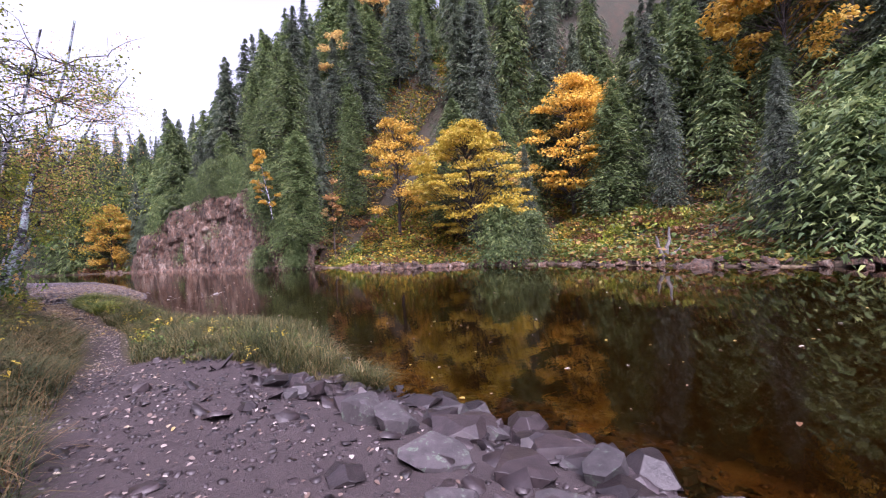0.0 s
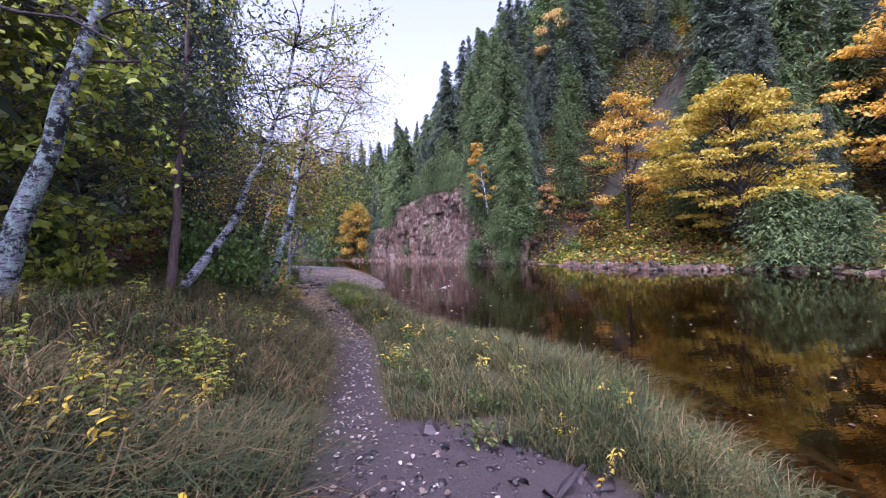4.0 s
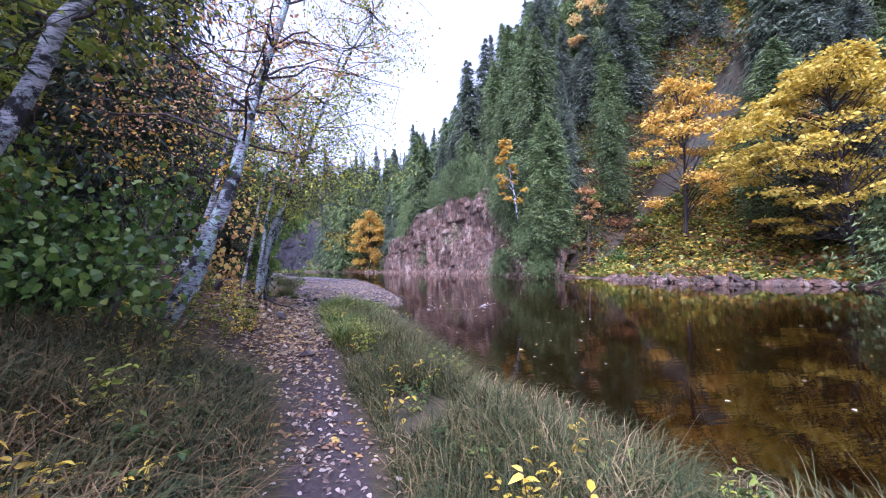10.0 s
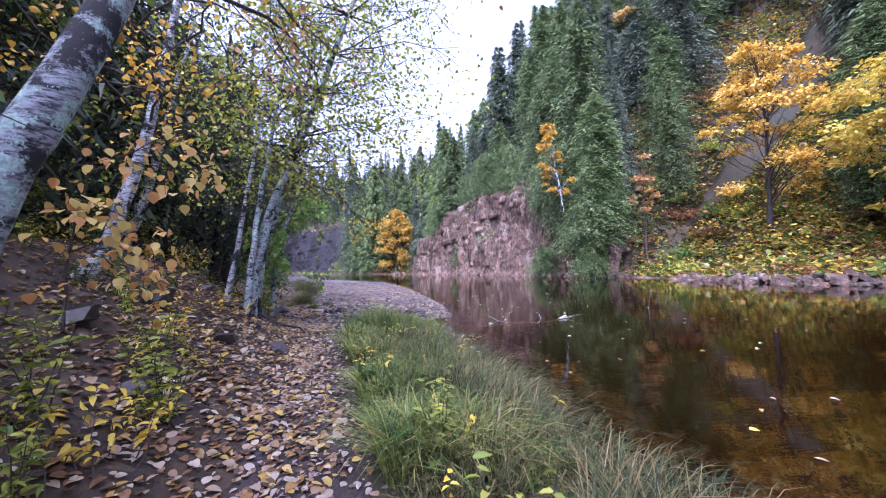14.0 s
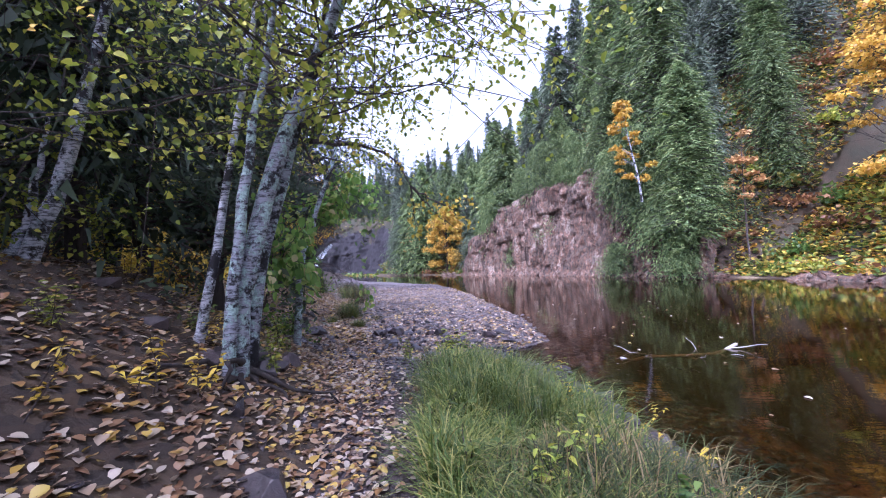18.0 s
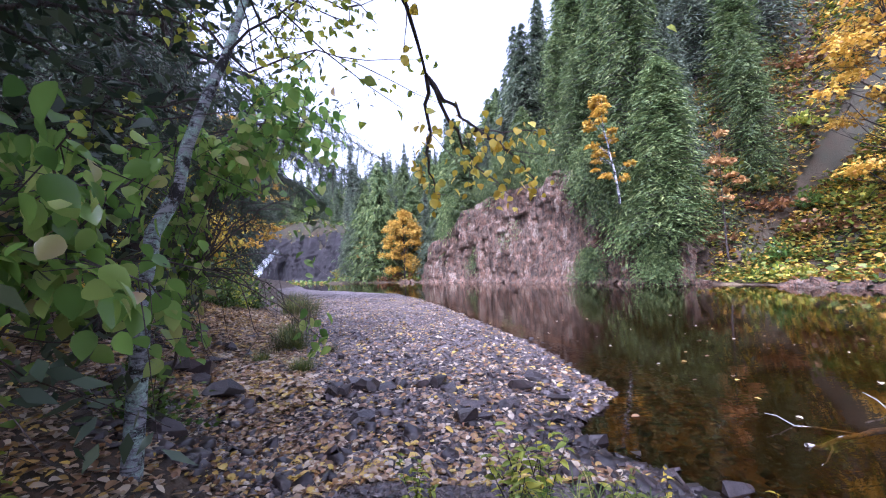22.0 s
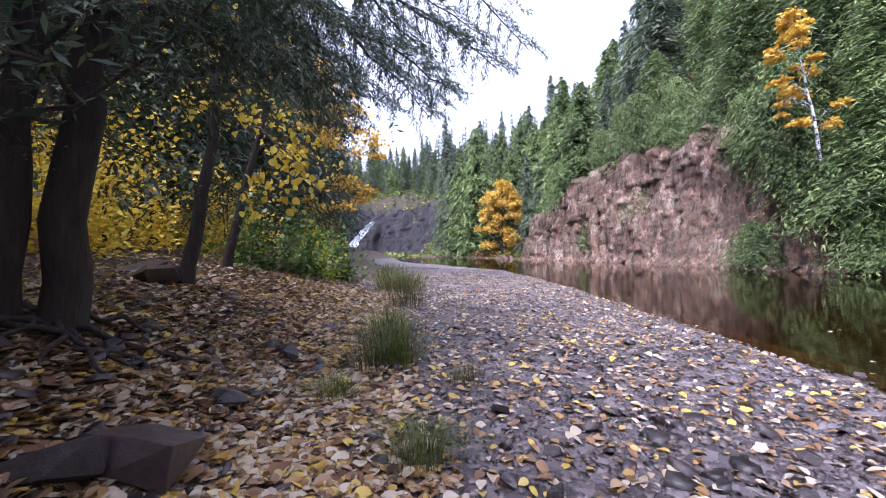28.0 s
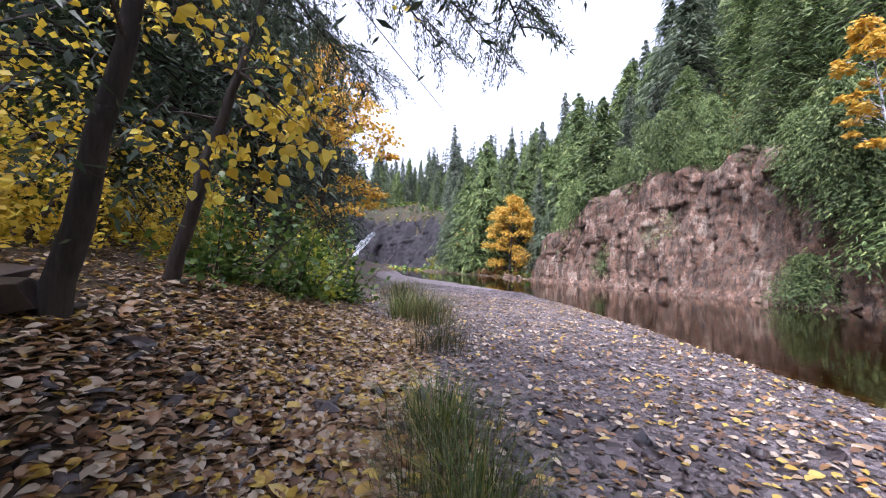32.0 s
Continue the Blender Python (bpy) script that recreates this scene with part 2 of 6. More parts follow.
def cliff_material():
    """Broken red-grey rock: tall patches of rust, grey and pale pink, dark joints and stains running down."""
    m, nodes, links, bsdf = shader("red_grey_cliff_rock")
    patch = noise_node(nodes, links, 0.8, 8, 0.7, stretch=(1.0, 1.0, 0.55))
    grain = noise_node(nodes, links, 5.0, 8, 0.75)
    run = noise_node(nodes, links, 2.2, 6, 0.7, stretch=(1.0, 1.0, 0.18))
    c = ramp_node(nodes, links, patch.outputs[0], [(0.30, (0.035, 0.026, 0.022)), (0.41, (0.105, 0.054, 0.032)), (0.47, (0.08, 0.064, 0.05)), (0.54, (0.135, 0.072, 0.045)), (0.59, (0.22, 0.182, 0.148)), (0.63, (0.19, 0.152, 0.12)), (0.67, (0.085, 0.058, 0.04)), (0.75, (0.17, 0.112, 0.08))]).outputs[0]
    g = ramp_node(nodes, links, grain.outputs[0], [(0.36, (0.26, 0.23, 0.22)), (0.48, (1.0, 0.97, 0.95)), (0.66, (1.6, 1.55, 1.5))])
    c = mix_node(nodes, links, 0.9, c, g.outputs[0], "MULTIPLY")
    k = ramp_node(nodes, links, run.outputs[0], [(0.38, (0.16, 0.145, 0.14)), (0.48, (1, 1, 1))])
    c = mix_node(nodes, links, 0.8, c, k.outputs[0], "MULTIPLY")
    links.new(c, bsdf.inputs["Base Color"])
    bsdf.inputs["Roughness"].default_value = 0.85
    bump_node(nodes, links, grain.outputs[0], 0.9, 0.16, bsdf)
    return m


M_GROUND, M_WATER = ground_material(), water_material()
M_SLATE = rock_material("purple_grey_slate", (0.018, 0.014, 0.0145), (0.068, 0.053, 0.054), (0.36, 0.30, 0.30), 0.4, 5.0, vary=(0.45, 1.4))
M_MOSSY = rock_material("lichened_slate", (0.032, 0.028, 0.029), (0.095, 0.084, 0.085), (0.3, 0.27, 0.28), 0.7, 4.0, lichen=(0.10, 0.13, 0.095))
M_SHINGLE = rock_material("wet_shingle", (0.038, 0.03, 0.029), (0.115, 0.094, 0.092), (0.44, 0.39, 0.39), 0.33, 12.0, bump=0.004, vary=(0.2, 1.8))
M_CLIFF = cliff_material()
M_DARKROCK = rock_material("dark_wet_rock", (0.008, 0.008, 0.009), (0.032, 0.029, 0.034), (0.2, 0.18, 0.2), 0.95, 0.5, bump=0.4)
M_BIRCH = birch_material("white_birch_bark", (0.55, 0.56, 0.6), (0.016, 0.014, 0.016), (0.34, 0.40, 0.41), 0.52)
M_LICHEN = birch_material("lichened_birch_bark", (0.30, 0.31, 0.35), (0.012, 0.011, 0.013), (0.36, 0.49, 0.45), 0.5)
M_ALDER = birch_material("grey_birch_bark", (0.14, 0.135, 0.16), (0.02, 0.018, 0.022), (0.17, 0.21, 0.22))
M_BARK = bark_material("dark_bark", (0.012, 0.010, 0.009), (0.052, 0.040, 0.036))
M_PINEBARK = bark_material("reddish_pine_bark", (0.05, 0.03, 0.03), (0.17, 0.115, 0.11), 9.0)
M_TWIG = bark_material("twig_bark", (0.03, 0.022, 0.02), (0.11, 0.085, 0.08), 20.0)
M_STUMP = plain_material("weathered_stump_wood", (0.07, 0.06, 0.055), (0.22, 0.20, 0.185), 7.0)
M_DEAD = plain_material("bleached_dead_wood", (0.22, 0.19, 0.17), (0.48, 0.45, 0.42), 9.0)
L_CEDAR = leaf_material("cedar_foliage", [(0.0, (0.0297, 0.0594, 0.0216)), (0.4, (0.0918, 0.142, 0.0459)), (0.75, (0.169, 0.23, 0.0743)), (1.0, (0.297, 0.338, 0.115))], 0.7, 0.35)
L_HEMLOCK = leaf_material("hemlock_foliage", [(0.0, (0.022, 0.042, 0.026)), (0.5, (0.055, 0.088, 0.048)), (1.0, (0.11, 0.14, 0.07))], 0.5, 0.3)
L_FIR = leaf_material("far_hemlock_foliage", [(0.0, (0.0338, 0.0559, 0.0338)), (0.5, (0.0845, 0.117, 0.065)), (1.0, (0.163, 0.195, 0.104))], 0.7, 0.35)
L_SPRUCE = leaf_material("blue_green_spruce_foliage", [(0.0, (0.039, 0.0611, 0.0442)), (0.5, (0.0975, 0.13, 0.0858)), (1.0, (0.195, 0.221, 0.143))], 0.7, 0.35)
L_YELLOW = leaf_material("yellow_autumn_leaves", [(0.0, (0.42, 0.27, 0.02)), (0.4, (0.66, 0.48, 0.04)), (0.8, (0.78, 0.63, 0.09)), (1.0, (0.58, 0.58, 0.10))], 0.5, 0.4)
L_GOLD = leaf_material("golden_orange_leaves", [(0.0, (0.38, 0.19, 0.02)), (0.5, (0.66, 0.41, 0.045)), (1.0, (0.76, 0.56, 0.11))], 0.5, 0.4)
L_ORANGE = leaf_material("pale_orange_leaves", [(0.0, (0.32, 0.15, 0.06)), (0.5, (0.58, 0.32, 0.12)), (1.0, (0.68, 0.45, 0.18))], 0.5, 0.4)
L_PALEMAPLE = leaf_material("pale_maple_leaves", [(0.0, (0.58, 0.26, 0.09)), (0.4, (0.74, 0.46, 0.15)), (0.7, (0.80, 0.62, 0.18)), (1.0, (0.78, 0.66, 0.26))], 0.45, 0.5)
L_LIME = leaf_material("yellow_green_leaves", [(0.0, (0.10, 0.16, 0.02)), (0.5, (0.28, 0.34, 0.04)), (1.0, (0.55, 0.50, 0.07))], 0.5, 0.4)
L_GREEN = leaf_material("green_leaves", [(0.0, (0.03, 0.075, 0.015)), (0.5, (0.09, 0.17, 0.03)), (0.9, (0.19, 0.27, 0.05)), (1.0, (0.45, 0.38, 0.06))], 0.4, 0.35)
L_DOGWOOD = leaf_material("drooping_green_leaves", [(0.0, (0.09, 0.20, 0.045)), (0.55, (0.25, 0.42, 0.09)), (0.82, (0.42, 0.52, 0.14)), (0.93, (0.58, 0.44, 0.24)), (1.0, (0.48, 0.17, 0.10))], 0.22, 0.5)
L_FERNY = leaf_material("mixed_undergrowth_leaves", [(0.0, (0.03, 0.07, 0.015)), (0.35, (0.09, 0.15, 0.025)), (0.6, (0.22, 0.24, 0.04)), (0.8, (0.38, 0.28, 0.05)), (1.0, (0.30, 0.13, 0.03))], 0.6, 0.3)
L_BROWN = leaf_material("rusty_undergrowth_leaves", [(0.0, (0.08, 0.035, 0.02)), (0.5, (0.22, 0.10, 0.04)), (1.0, (0.38, 0.22, 0.08))], 0.6, 0.3)
L_GRASS = leaf_material("bank_grass", [(0.0, (0.014, 0.026, 0.006)), (0.35, (0.042, 0.06, 0.015)), (0.6, (0.095, 0.108, 0.026)), (0.8, (0.19, 0.135, 0.052)), (1.0, (0.40, 0.30, 0.15))], 0.7, 0.3)
L_SEDGE = leaf_material("bright_green_sedge", [(0.0, (0.03, 0.065, 0.01)), (0.45, (0.10, 0.155, 0.028)), (0.75, (0.24, 0.27, 0.05)), (1.0, (0.46, 0.38, 0.13))], 0.5, 0.35)
L_STRAW = leaf_material("dry_meadow_grass", [(0.0, (0.014, 0.026, 0.007)), (0.35, (0.042, 0.06, 0.018)), (0.6, (0.1, 0.1, 0.03)), (0.8, (0.2, 0.12, 0.05)), (1.0, (0.38, 0.26, 0.13))], 0.7, 0.3)
L_FALLEN = leaf_material("fallen_leaves", [(0.0, (0.07, 0.044, 0.03)), (0.22, (0.2, 0.1, 0.045)), (0.38, (0.36, 0.22, 0.11)), (0.5, (0.50, 0.42, 0.33)), (0.62, (0.60, 0.50, 0.36)), (0.72, (0.30, 0.15, 0.06)), (0.84, (0.58, 0.40, 0.07)), (0.93, (0.62, 0.47, 0.12)), (1.0, (0.44, 0.17, 0.04))], 0.38, 0.15)
L_FALLPALE = leaf_material("pale_fallen_leaves", [(0.0, (0.07, 0.045, 0.035)), (0.35, (0.18, 0.12, 0.09)), (0.6, (0.34, 0.27, 0.23)), (0.85, (0.46, 0.40, 0.36)), (1.0, (0.45, 0.32, 0.10))], 0.5, 0.15)


# ---- mesh tools ----
def mesh_of(name, verts, polys, mats, smooth=False):
    """A mesh from an array of points and an array of equal-sided polygons."""
    verts, polys = np.asarray(verts, np.float32).reshape(-1, 3), np.asarray(polys, np.int32)
    me = bpy.data.meshes.new(name)
    n, k = polys.shape
    me.vertices.add(len(verts))
    me.vertices.foreach_set("co", verts.ravel())
    me.loops.add(n * k)
    me.loops.foreach_set("vertex_index", polys.ravel())
    me.polygons.add(n)
    me.polygons.foreach_set("loop_start", np.arange(0, n * k, k, dtype=np.int32))
    if smooth:
        me.polygons.foreach_set("use_smooth", np.ones(n, bool))
    for m in mats if isinstance(mats, (list, tuple)) else [mats]:
        me.materials.append(m)
    me.update(calc_edges=True)
    return me


def part(name, me, parent, label=""):
    ob = new(name, me)
    ob.parent = parent
    return tagged(ob, label)


def thing(name, label, category, place=(0, 0, 0), turn=0.0, group="", kind=""):
    ob = new(name)
    ob.matrix_world = pose(*place, 0, 0, turn)
    return tagged(ob, label, category, group, kind)


def tube(points, radii, sides=8):
    """Points and quads of a tapered tube along a line, closed at its end by its own thinness."""
    pts, rad = np.asarray(points, float), np.asarray(radii, float)
    way = np.gradient(pts, axis=0)
    way /= np.linalg.norm(way, axis=1)[:, None] + 1e-9
    side = np.cross(way, [0.31, 0.77, 0.55])
    side /= np.linalg.norm(side, axis=1)[:, None] + 1e-9
    up = np.cross(way, side)
    a = np.linspace(0, 2 * np.pi, sides, endpoint=False)
    v = pts[:, None] + rad[:, None, None] * (np.cos(a)[None, :, None] * side[:, None] + np.sin(a)[None, :, None] * up[:, None])
    n = len(pts)
    i, j = np.meshgrid(np.arange(n - 1), np.arange(sides), indexing="ij")
    q = np.stack([i * sides + j, i * sides + (j + 1) % sides, (i + 1) * sides + (j + 1) % sides, (i + 1) * sides + j], -1).reshape(-1, 4)
    return v.reshape(-1, 3), q


def join_polys(pieces):
    vs, qs, k = [], [], 0
    for v, q in pieces:
        vs.append(v)
        qs.append(q + k)
        k += len(v)
    return np.concatenate(vs), np.concatenate(qs)


def bent(a, b, n, wobble, rng, sag=0.0):
    """A crooked line from a to b."""
    a, b = np.asarray(a, float), np.asarray(b, float)
    s = np.linspace(0, 1, n)[:, None]
    k = np.cumsum(rng.normal(0, 1, (n, 3)), axis=0)
    k -= k[0] + (k[-1] - k[0]) * s
    p = a + (b - a) * s + k * wobble
    p[:, 2] -= sag * 4 * (s * (1 - s))[:, 0]
    return p


def frames_of(d, rng, flat=0.0):
    """Unit along, side and normal vectors for leaves that point along d; flat turns their faces up."""
    d = d / (np.linalg.norm(d, axis=1)[:, None] + 1e-9)
    nrm = rng.normal(0, 1, d.shape) * (1 - flat)
    nrm[:, 2] += 0.4 + 2.0 * flat
    side = np.cross(d, nrm)
    side /= np.linalg.norm(side, axis=1)[:, None] + 1e-9
    return d, side, np.cross(side, d)


def kites(base, along, side, length, width):
    """Four-cornered leaf blades."""
    L, W = np.asarray(length)[:, None], np.asarray(width)[:, None]
    v = np.stack([base, base + along * L * 0.4 + side * W, base + along * L, base + along * L * 0.4 - side * W], 1)
    return v.reshape(-1, 3), np.arange(len(base) * 4).reshape(-1, 4)


def spikes(base, along, side, length, width):
    """Three-cornered needle sprays."""
    L, W = np.asarray(length)[:, None], np.asarray(width)[:, None]
    v = np.stack([base + side * W, base + along * L, base - side * W], 1)
    return v.reshape(-1, 3), np.arange(len(base) * 3).reshape(-1, 3)


def broad_leaves(base, along, side, nrm, length, width, curl=0.15):
    """Pointed oval leaves, folded along the rib: two quads and two tips each, as quads."""
    L, W, n = np.asarray(length)[:, None], np.asarray(width)[:, None], len(base)
    rib = [base, base + along * L * 0.33 - nrm * L * curl * 0.2, base + along * L * 0.7 - nrm * L * curl * 0.5, base + along * L - nrm * L * curl * 1.4]
    lift = nrm * W * 0.35
    left = [base + along * L * 0.25 + side * W * 0.85 + lift, base + along * L * 0.62 + side * W * 0.75 + lift - nrm * L * curl * 0.4]
    right = [base + along * L * 0.25 - side * W * 0.85 + lift, base + along * L * 0.62 - side * W * 0.75 + lift - nrm * L * curl * 0.4]
    v = np.stack(rib + left + right, 1).reshape(-1, 3)
    f = np.array([[0, 1, 4, 4], [1, 2, 5, 4], [2, 3, 5, 5], [0, 6, 1, 1], [1, 6, 7, 2], [2, 7, 3, 3]])
    tri = np.array([[0, 1, 4], [1, 2, 5], [1, 5, 4], [2, 3, 5], [0, 6, 1], [6, 7, 1], [1, 7, 2], [7, 3, 2]])
    q = (np.arange(n)[:, None, None] * 8 + tri[None]).reshape(-1, 3)
    return v, q


def round_leaves(base, along, side, nrm, length, width, curl=0.15):
    """Leaves with a rounded outline and a sunk rib, for those that hang close to the way."""
    L, W, n = np.asarray(length)[:, None], np.asarray(width)[:, None], len(base)
    at = lambda t, s, up: base + along * L * t + side * W * s + nrm * (W * up * 0.28 - L * curl * t * t * 1.3)
    rib = [at(0, 0, 0), at(0.22, 0, 0), at(0.5, 0, 0), at(0.78, 0, 0), at(1.0, 0, 0)]
    left = [at(0.06, 0.45, 0.6), at(0.24, 0.92, 1.0), at(0.5, 0.98, 1.0), at(0.78, 0.58, 0.7)]
    right = [at(0.06, -0.45, 0.6), at(0.24, -0.92, 1.0), at(0.5, -0.98, 1.0), at(0.78, -0.58, 0.7)]
    v = np.stack(rib + left + right, 1).reshape(-1, 3)
    tri = [[0, 1, 5], [1, 6, 5], [1, 2, 6], [2, 7, 6], [2, 3, 7], [3, 8, 7], [3, 4, 8]]
    tri = np.array(tri + [[a if a < 5 else a + 4, c if c < 5 else c + 4, b if b < 5 else b + 4] for a, b, c in tri])
    return v, (np.arange(n)[:, None, None] * 13 + tri[None]).reshape(-1, 3)


# ---- lie of the land ----
def line(*pairs):
    """A smooth value along y, from pairs of y and value."""
    ys, vs = np.array(pairs, float).T
    return lambda y: np.interp(y, ys, vs)


def step(x, a, b):
    t = np.clip((x - a) / (b - a), 0, 1)
    return t * t * (3 - 2 * t)


LATTICE = np.random.default_rng(5).random((256, 256))


def rough(x, y, size):
    """Smooth value noise in 0..1 with that grain in metres."""
    x, y = np.asarray(x, float) / size, np.asarray(y, float) / size
    i, j = np.floor(x).astype(int), np.floor(y).astype(int)
    u, v = x - i, y - j
    u, v = u * u * (3 - 2 * u), v * v * (3 - 2 * v)
    g = lambda a, b: LATTICE[a % 256, b % 256]
    return (g(i, j) * (1 - u) + g(i + 1, j) * u) * (1 - v) + (g(i, j + 1) * (1 - u) + g(i + 1, j + 1) * u) * v


shore_x = line((-60, 7), (-12, 4.4), (2, 3.75), (4, 3.75), (5.5, 3.5), (6.4, 3.3), (7.5, 3.4), (8.7, 3.65), (9.9, 3.85), (12, 3.1), (13.6, 2.4), (14.6, 2.0), (15.5, 1.75), (17, 1.53), (18.2, 1.36), (19.6, 1.42), (21.3, 1.6), (22.6, 1.58), (24, 1.33), (25.1, 0.8), (25.7, 0.82), (26.2, 1.4), (26.7, 1.9), (28, 1.85), (30, 2.0), (33, 1.85), (38.2, 1.4), (40, 1.3), (46, 0.5), (52, -0.6), (61, -5.5), (68, -11), (74, -20), (100, -60))
path_x = line((-60, 0.0), (-2, 0.4), (4.5, 0.55), (7.7, 0.4), (9.2, 0.33), (11.5, 0.35), (13, 0.34), (14, 0.24), (15.2, -0.05), (16.9, -0.3), (18, -0.47), (19.8, -0.76), (21.4, -0.95), (22.4, -1.12), (23.4, -1.35), (26.7, -2.45), (28, -2.8), (30, -3.3), (40, -4.8), (60, -9.5))
path_z = line((-60, 1.2), (-6, 0.9), (0, 0.76), (4, 0.74), (5.6, 0.72), (7, 0.64), (8.3, 0.52), (10, 0.42), (12, 0.34), (13.8, 0.3), (15.5, 0.38), (16.6, 0.46), (18, 0.44), (20, 0.44), (22, 0.44), (24, 0.34), (25.5, 0.22), (28, 0.22), (30, 0.2), (36, 0.26), (46, 0.24), (60, 0.18))
path_w = line((-10, 1.3), (3, 1.0), (6.5, 0.6), (9, 0.33), (11.5, 0.26), (14, 0.32), (17, 0.38), (20, 0.34), (24, 0.4), (26, 0.25), (28, 0.05))
bar_left = line((22, -0.5), (24, -1.3), (27, -3.2), (31, -4.2), (36, -5.4), (45, -6.7), (60, -11))
FAR = np.array([(44, -60), (36, -20), (29, 0), (27.5, 8), (27.8, 14), (28.5, 22), (25.8, 27.5), (21.4, 31), (20.4, 36), (20.0, 41), (18.6, 46), (16.6, 49), (14.4, 53), (13.0, 58), (11.2, 62.5), (7.5, 69), (3.0, 76), (-3, 84), (-12, 93), (-26, 101), (-60, 108)], float)
cliff_top = line((45.5, 0), (47.5, 4), (50, 7), (53, 8.2), (57, 10), (63, 10.2), (68, 9.2), (72.5, 6.8), (74.2, 4.5), (75.6, 0))


def bank_distance(x, y):
    """Distance to the far waterline, positive on the far land."""
    x, y = np.asarray(x, float), np.asarray(y, float)
    best, sign = np.full(x.shape, 1e9), np.ones(x.shape)
    for (ax, ay), (bx, by) in zip(FAR[:-1], FAR[1:]):
        dx, dy = bx - ax, by - ay
        t = np.clip(((x - ax) * dx + (y - ay) * dy) / (dx * dx + dy * dy), 0, 1)
        px, py = x - ax - t * dx, y - ay - t * dy
        d = np.hypot(px, py)
        near = d < best
        best = np.where(near, d, best)
        sign = np.where(near, np.where(dy * px - dx * py > 0, 1.0, -1.0), sign)
    return best * sign


def height(x, y):
    """The ground's height at places x, y."""
    x, y = np.asarray(x, float), np.asarray(y, float)
    s, edge, px, pz = bank_distance(x, y), shore_x(y), path_x(y), path_z(y)
    left = np.maximum(px - x, 0)
    near = pz + np.interp(y, [8, 16, 19, 23, 26], [0.40, 0.42, 0.62, 0.58, 0.36]) * np.clip(left - 0.5, 0, 2.4) + 0.16 * np.clip(left - 2.9, 0, 6.2) + 1.3 * np.clip(left - 9.1, 0, 18)
    t = np.clip((x - px) / np.maximum(edge - px, 0.3), 0, 1)
    power = np.interp(y, [7, 9.5, 20, 25], [1.2, 4.0, 3.0, 1.3])
    near = np.where(x > px, pz * (1 - t ** power), near)
    near = near - 0.06 * np.exp(-((x - px) / np.maximum(path_w(y), 0.05) * 0.8) ** 4) * (path_w(y) > 0.1)
    near = near + (rough(x, y, 1.3) - 0.5) * 0.10 * np.clip(edge - x, 0, 1) + (rough(x, y, 0.35) - 0.5) * 0.05 * np.clip((edge - x) * 2, 0, 1)
    wet = np.maximum(x - edge, 0)
    bed = -np.minimum(2.2, np.minimum(0.03 + 0.17 * wet + 0.03 * wet ** 2, 0.05 + 0.5 * np.maximum(-s, 0))) + (rough(x, y, 0.8) - 0.5) * 0.1
    shelf = np.interp(y, [-20, 2, 20, 26, 32, 37], [2, 3, 3, 9, 9, 3])
    gentle = np.interp(y, [-30, 24, 32, 42, 75, 100], [0.45, 0.27, 0.30, 0.9, 1.25, 0.9])
    steep = np.interp(y, [-30, 10, 30, 78, 96, 112], [1.3, 1.35, 1.5, 1.3, 0.8, 0.45])
    top = np.interp(y, [-30, 30, 75, 98, 120], [50, 50, 50, 34, 25])
    c = cliff_top(y) * (np.maximum(x, 0) < 40)
    hill = np.where(s < shelf, 0.2 * s, 0.2 * shelf + gentle * np.clip(s - shelf, 0, 12) + steep * np.clip(s - shelf - 12, 0, 999))
    over = c * step(s, 0.9, 3.0) + steep * np.clip(s - 3.0, 0, 999)
    hill = np.where(c > 0.3, np.maximum(over, hill * (1 - np.clip(c, 0, 1))), hill)
    hill = np.where(hill > top, top + (hill - top) * 0.12, hill) + (rough(x, y, 5.0) - 0.5) * np.clip(s * 0.25, 0, 2.0) + (rough(x, y, 1.1) - 0.5) * np.clip(s * 0.2, 0, 0.4)
    pool = step(np.hypot((x + 27) / 18, (y - 103) / 17), 1.04, 0.9)
    hill = hill * (1 - pool) - 0.5 * pool
    return np.where(s > 0, hill, np.where(x < edge, near, bed))


def spread(lo, hi, fine, ends, growth=1.13):
    """Grid lines: fine between lo and hi, widening out to the ends."""
    mid = list(np.arange(lo, hi, fine))
    for edge, way in ((ends[1], 1), (ends[0], -1)):
        g = fine
        while True:
            p = (mid[-1] if way > 0 else mid[0]) + way * g
            if p * way > edge * way:
                break
            mid = mid + [p] if way > 0 else [p] + mid
            if abs(p) < 132:
                g = min(g * growth, 1.1)
            else:
                g = g * 1.4
    return np.array(mid)


xs, ys = spread(-6.0, 4.6, 0.13, (-700, 700)), spread(-1.0, 34.0, 0.15, (-700, 900))
GX, GY = np.meshgrid(xs, ys, indexing="ij")
GZ = height(GX, GY)
ny = len(ys)
gi, gj = np.meshgrid(np.arange(len(xs) - 1), np.arange(ny - 1), indexing="ij")
quads = np.stack([gi * ny + gj, (gi + 1) * ny + gj, (gi + 1) * ny + gj + 1, gi * ny + gj + 1], -1).reshape(-1, 4)
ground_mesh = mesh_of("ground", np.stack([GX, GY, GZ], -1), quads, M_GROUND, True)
flat_x, flat_y = GX.ravel(), GY.ravel()
fs, fe = bank_distance(flat_x, flat_y), shore_x(flat_y)
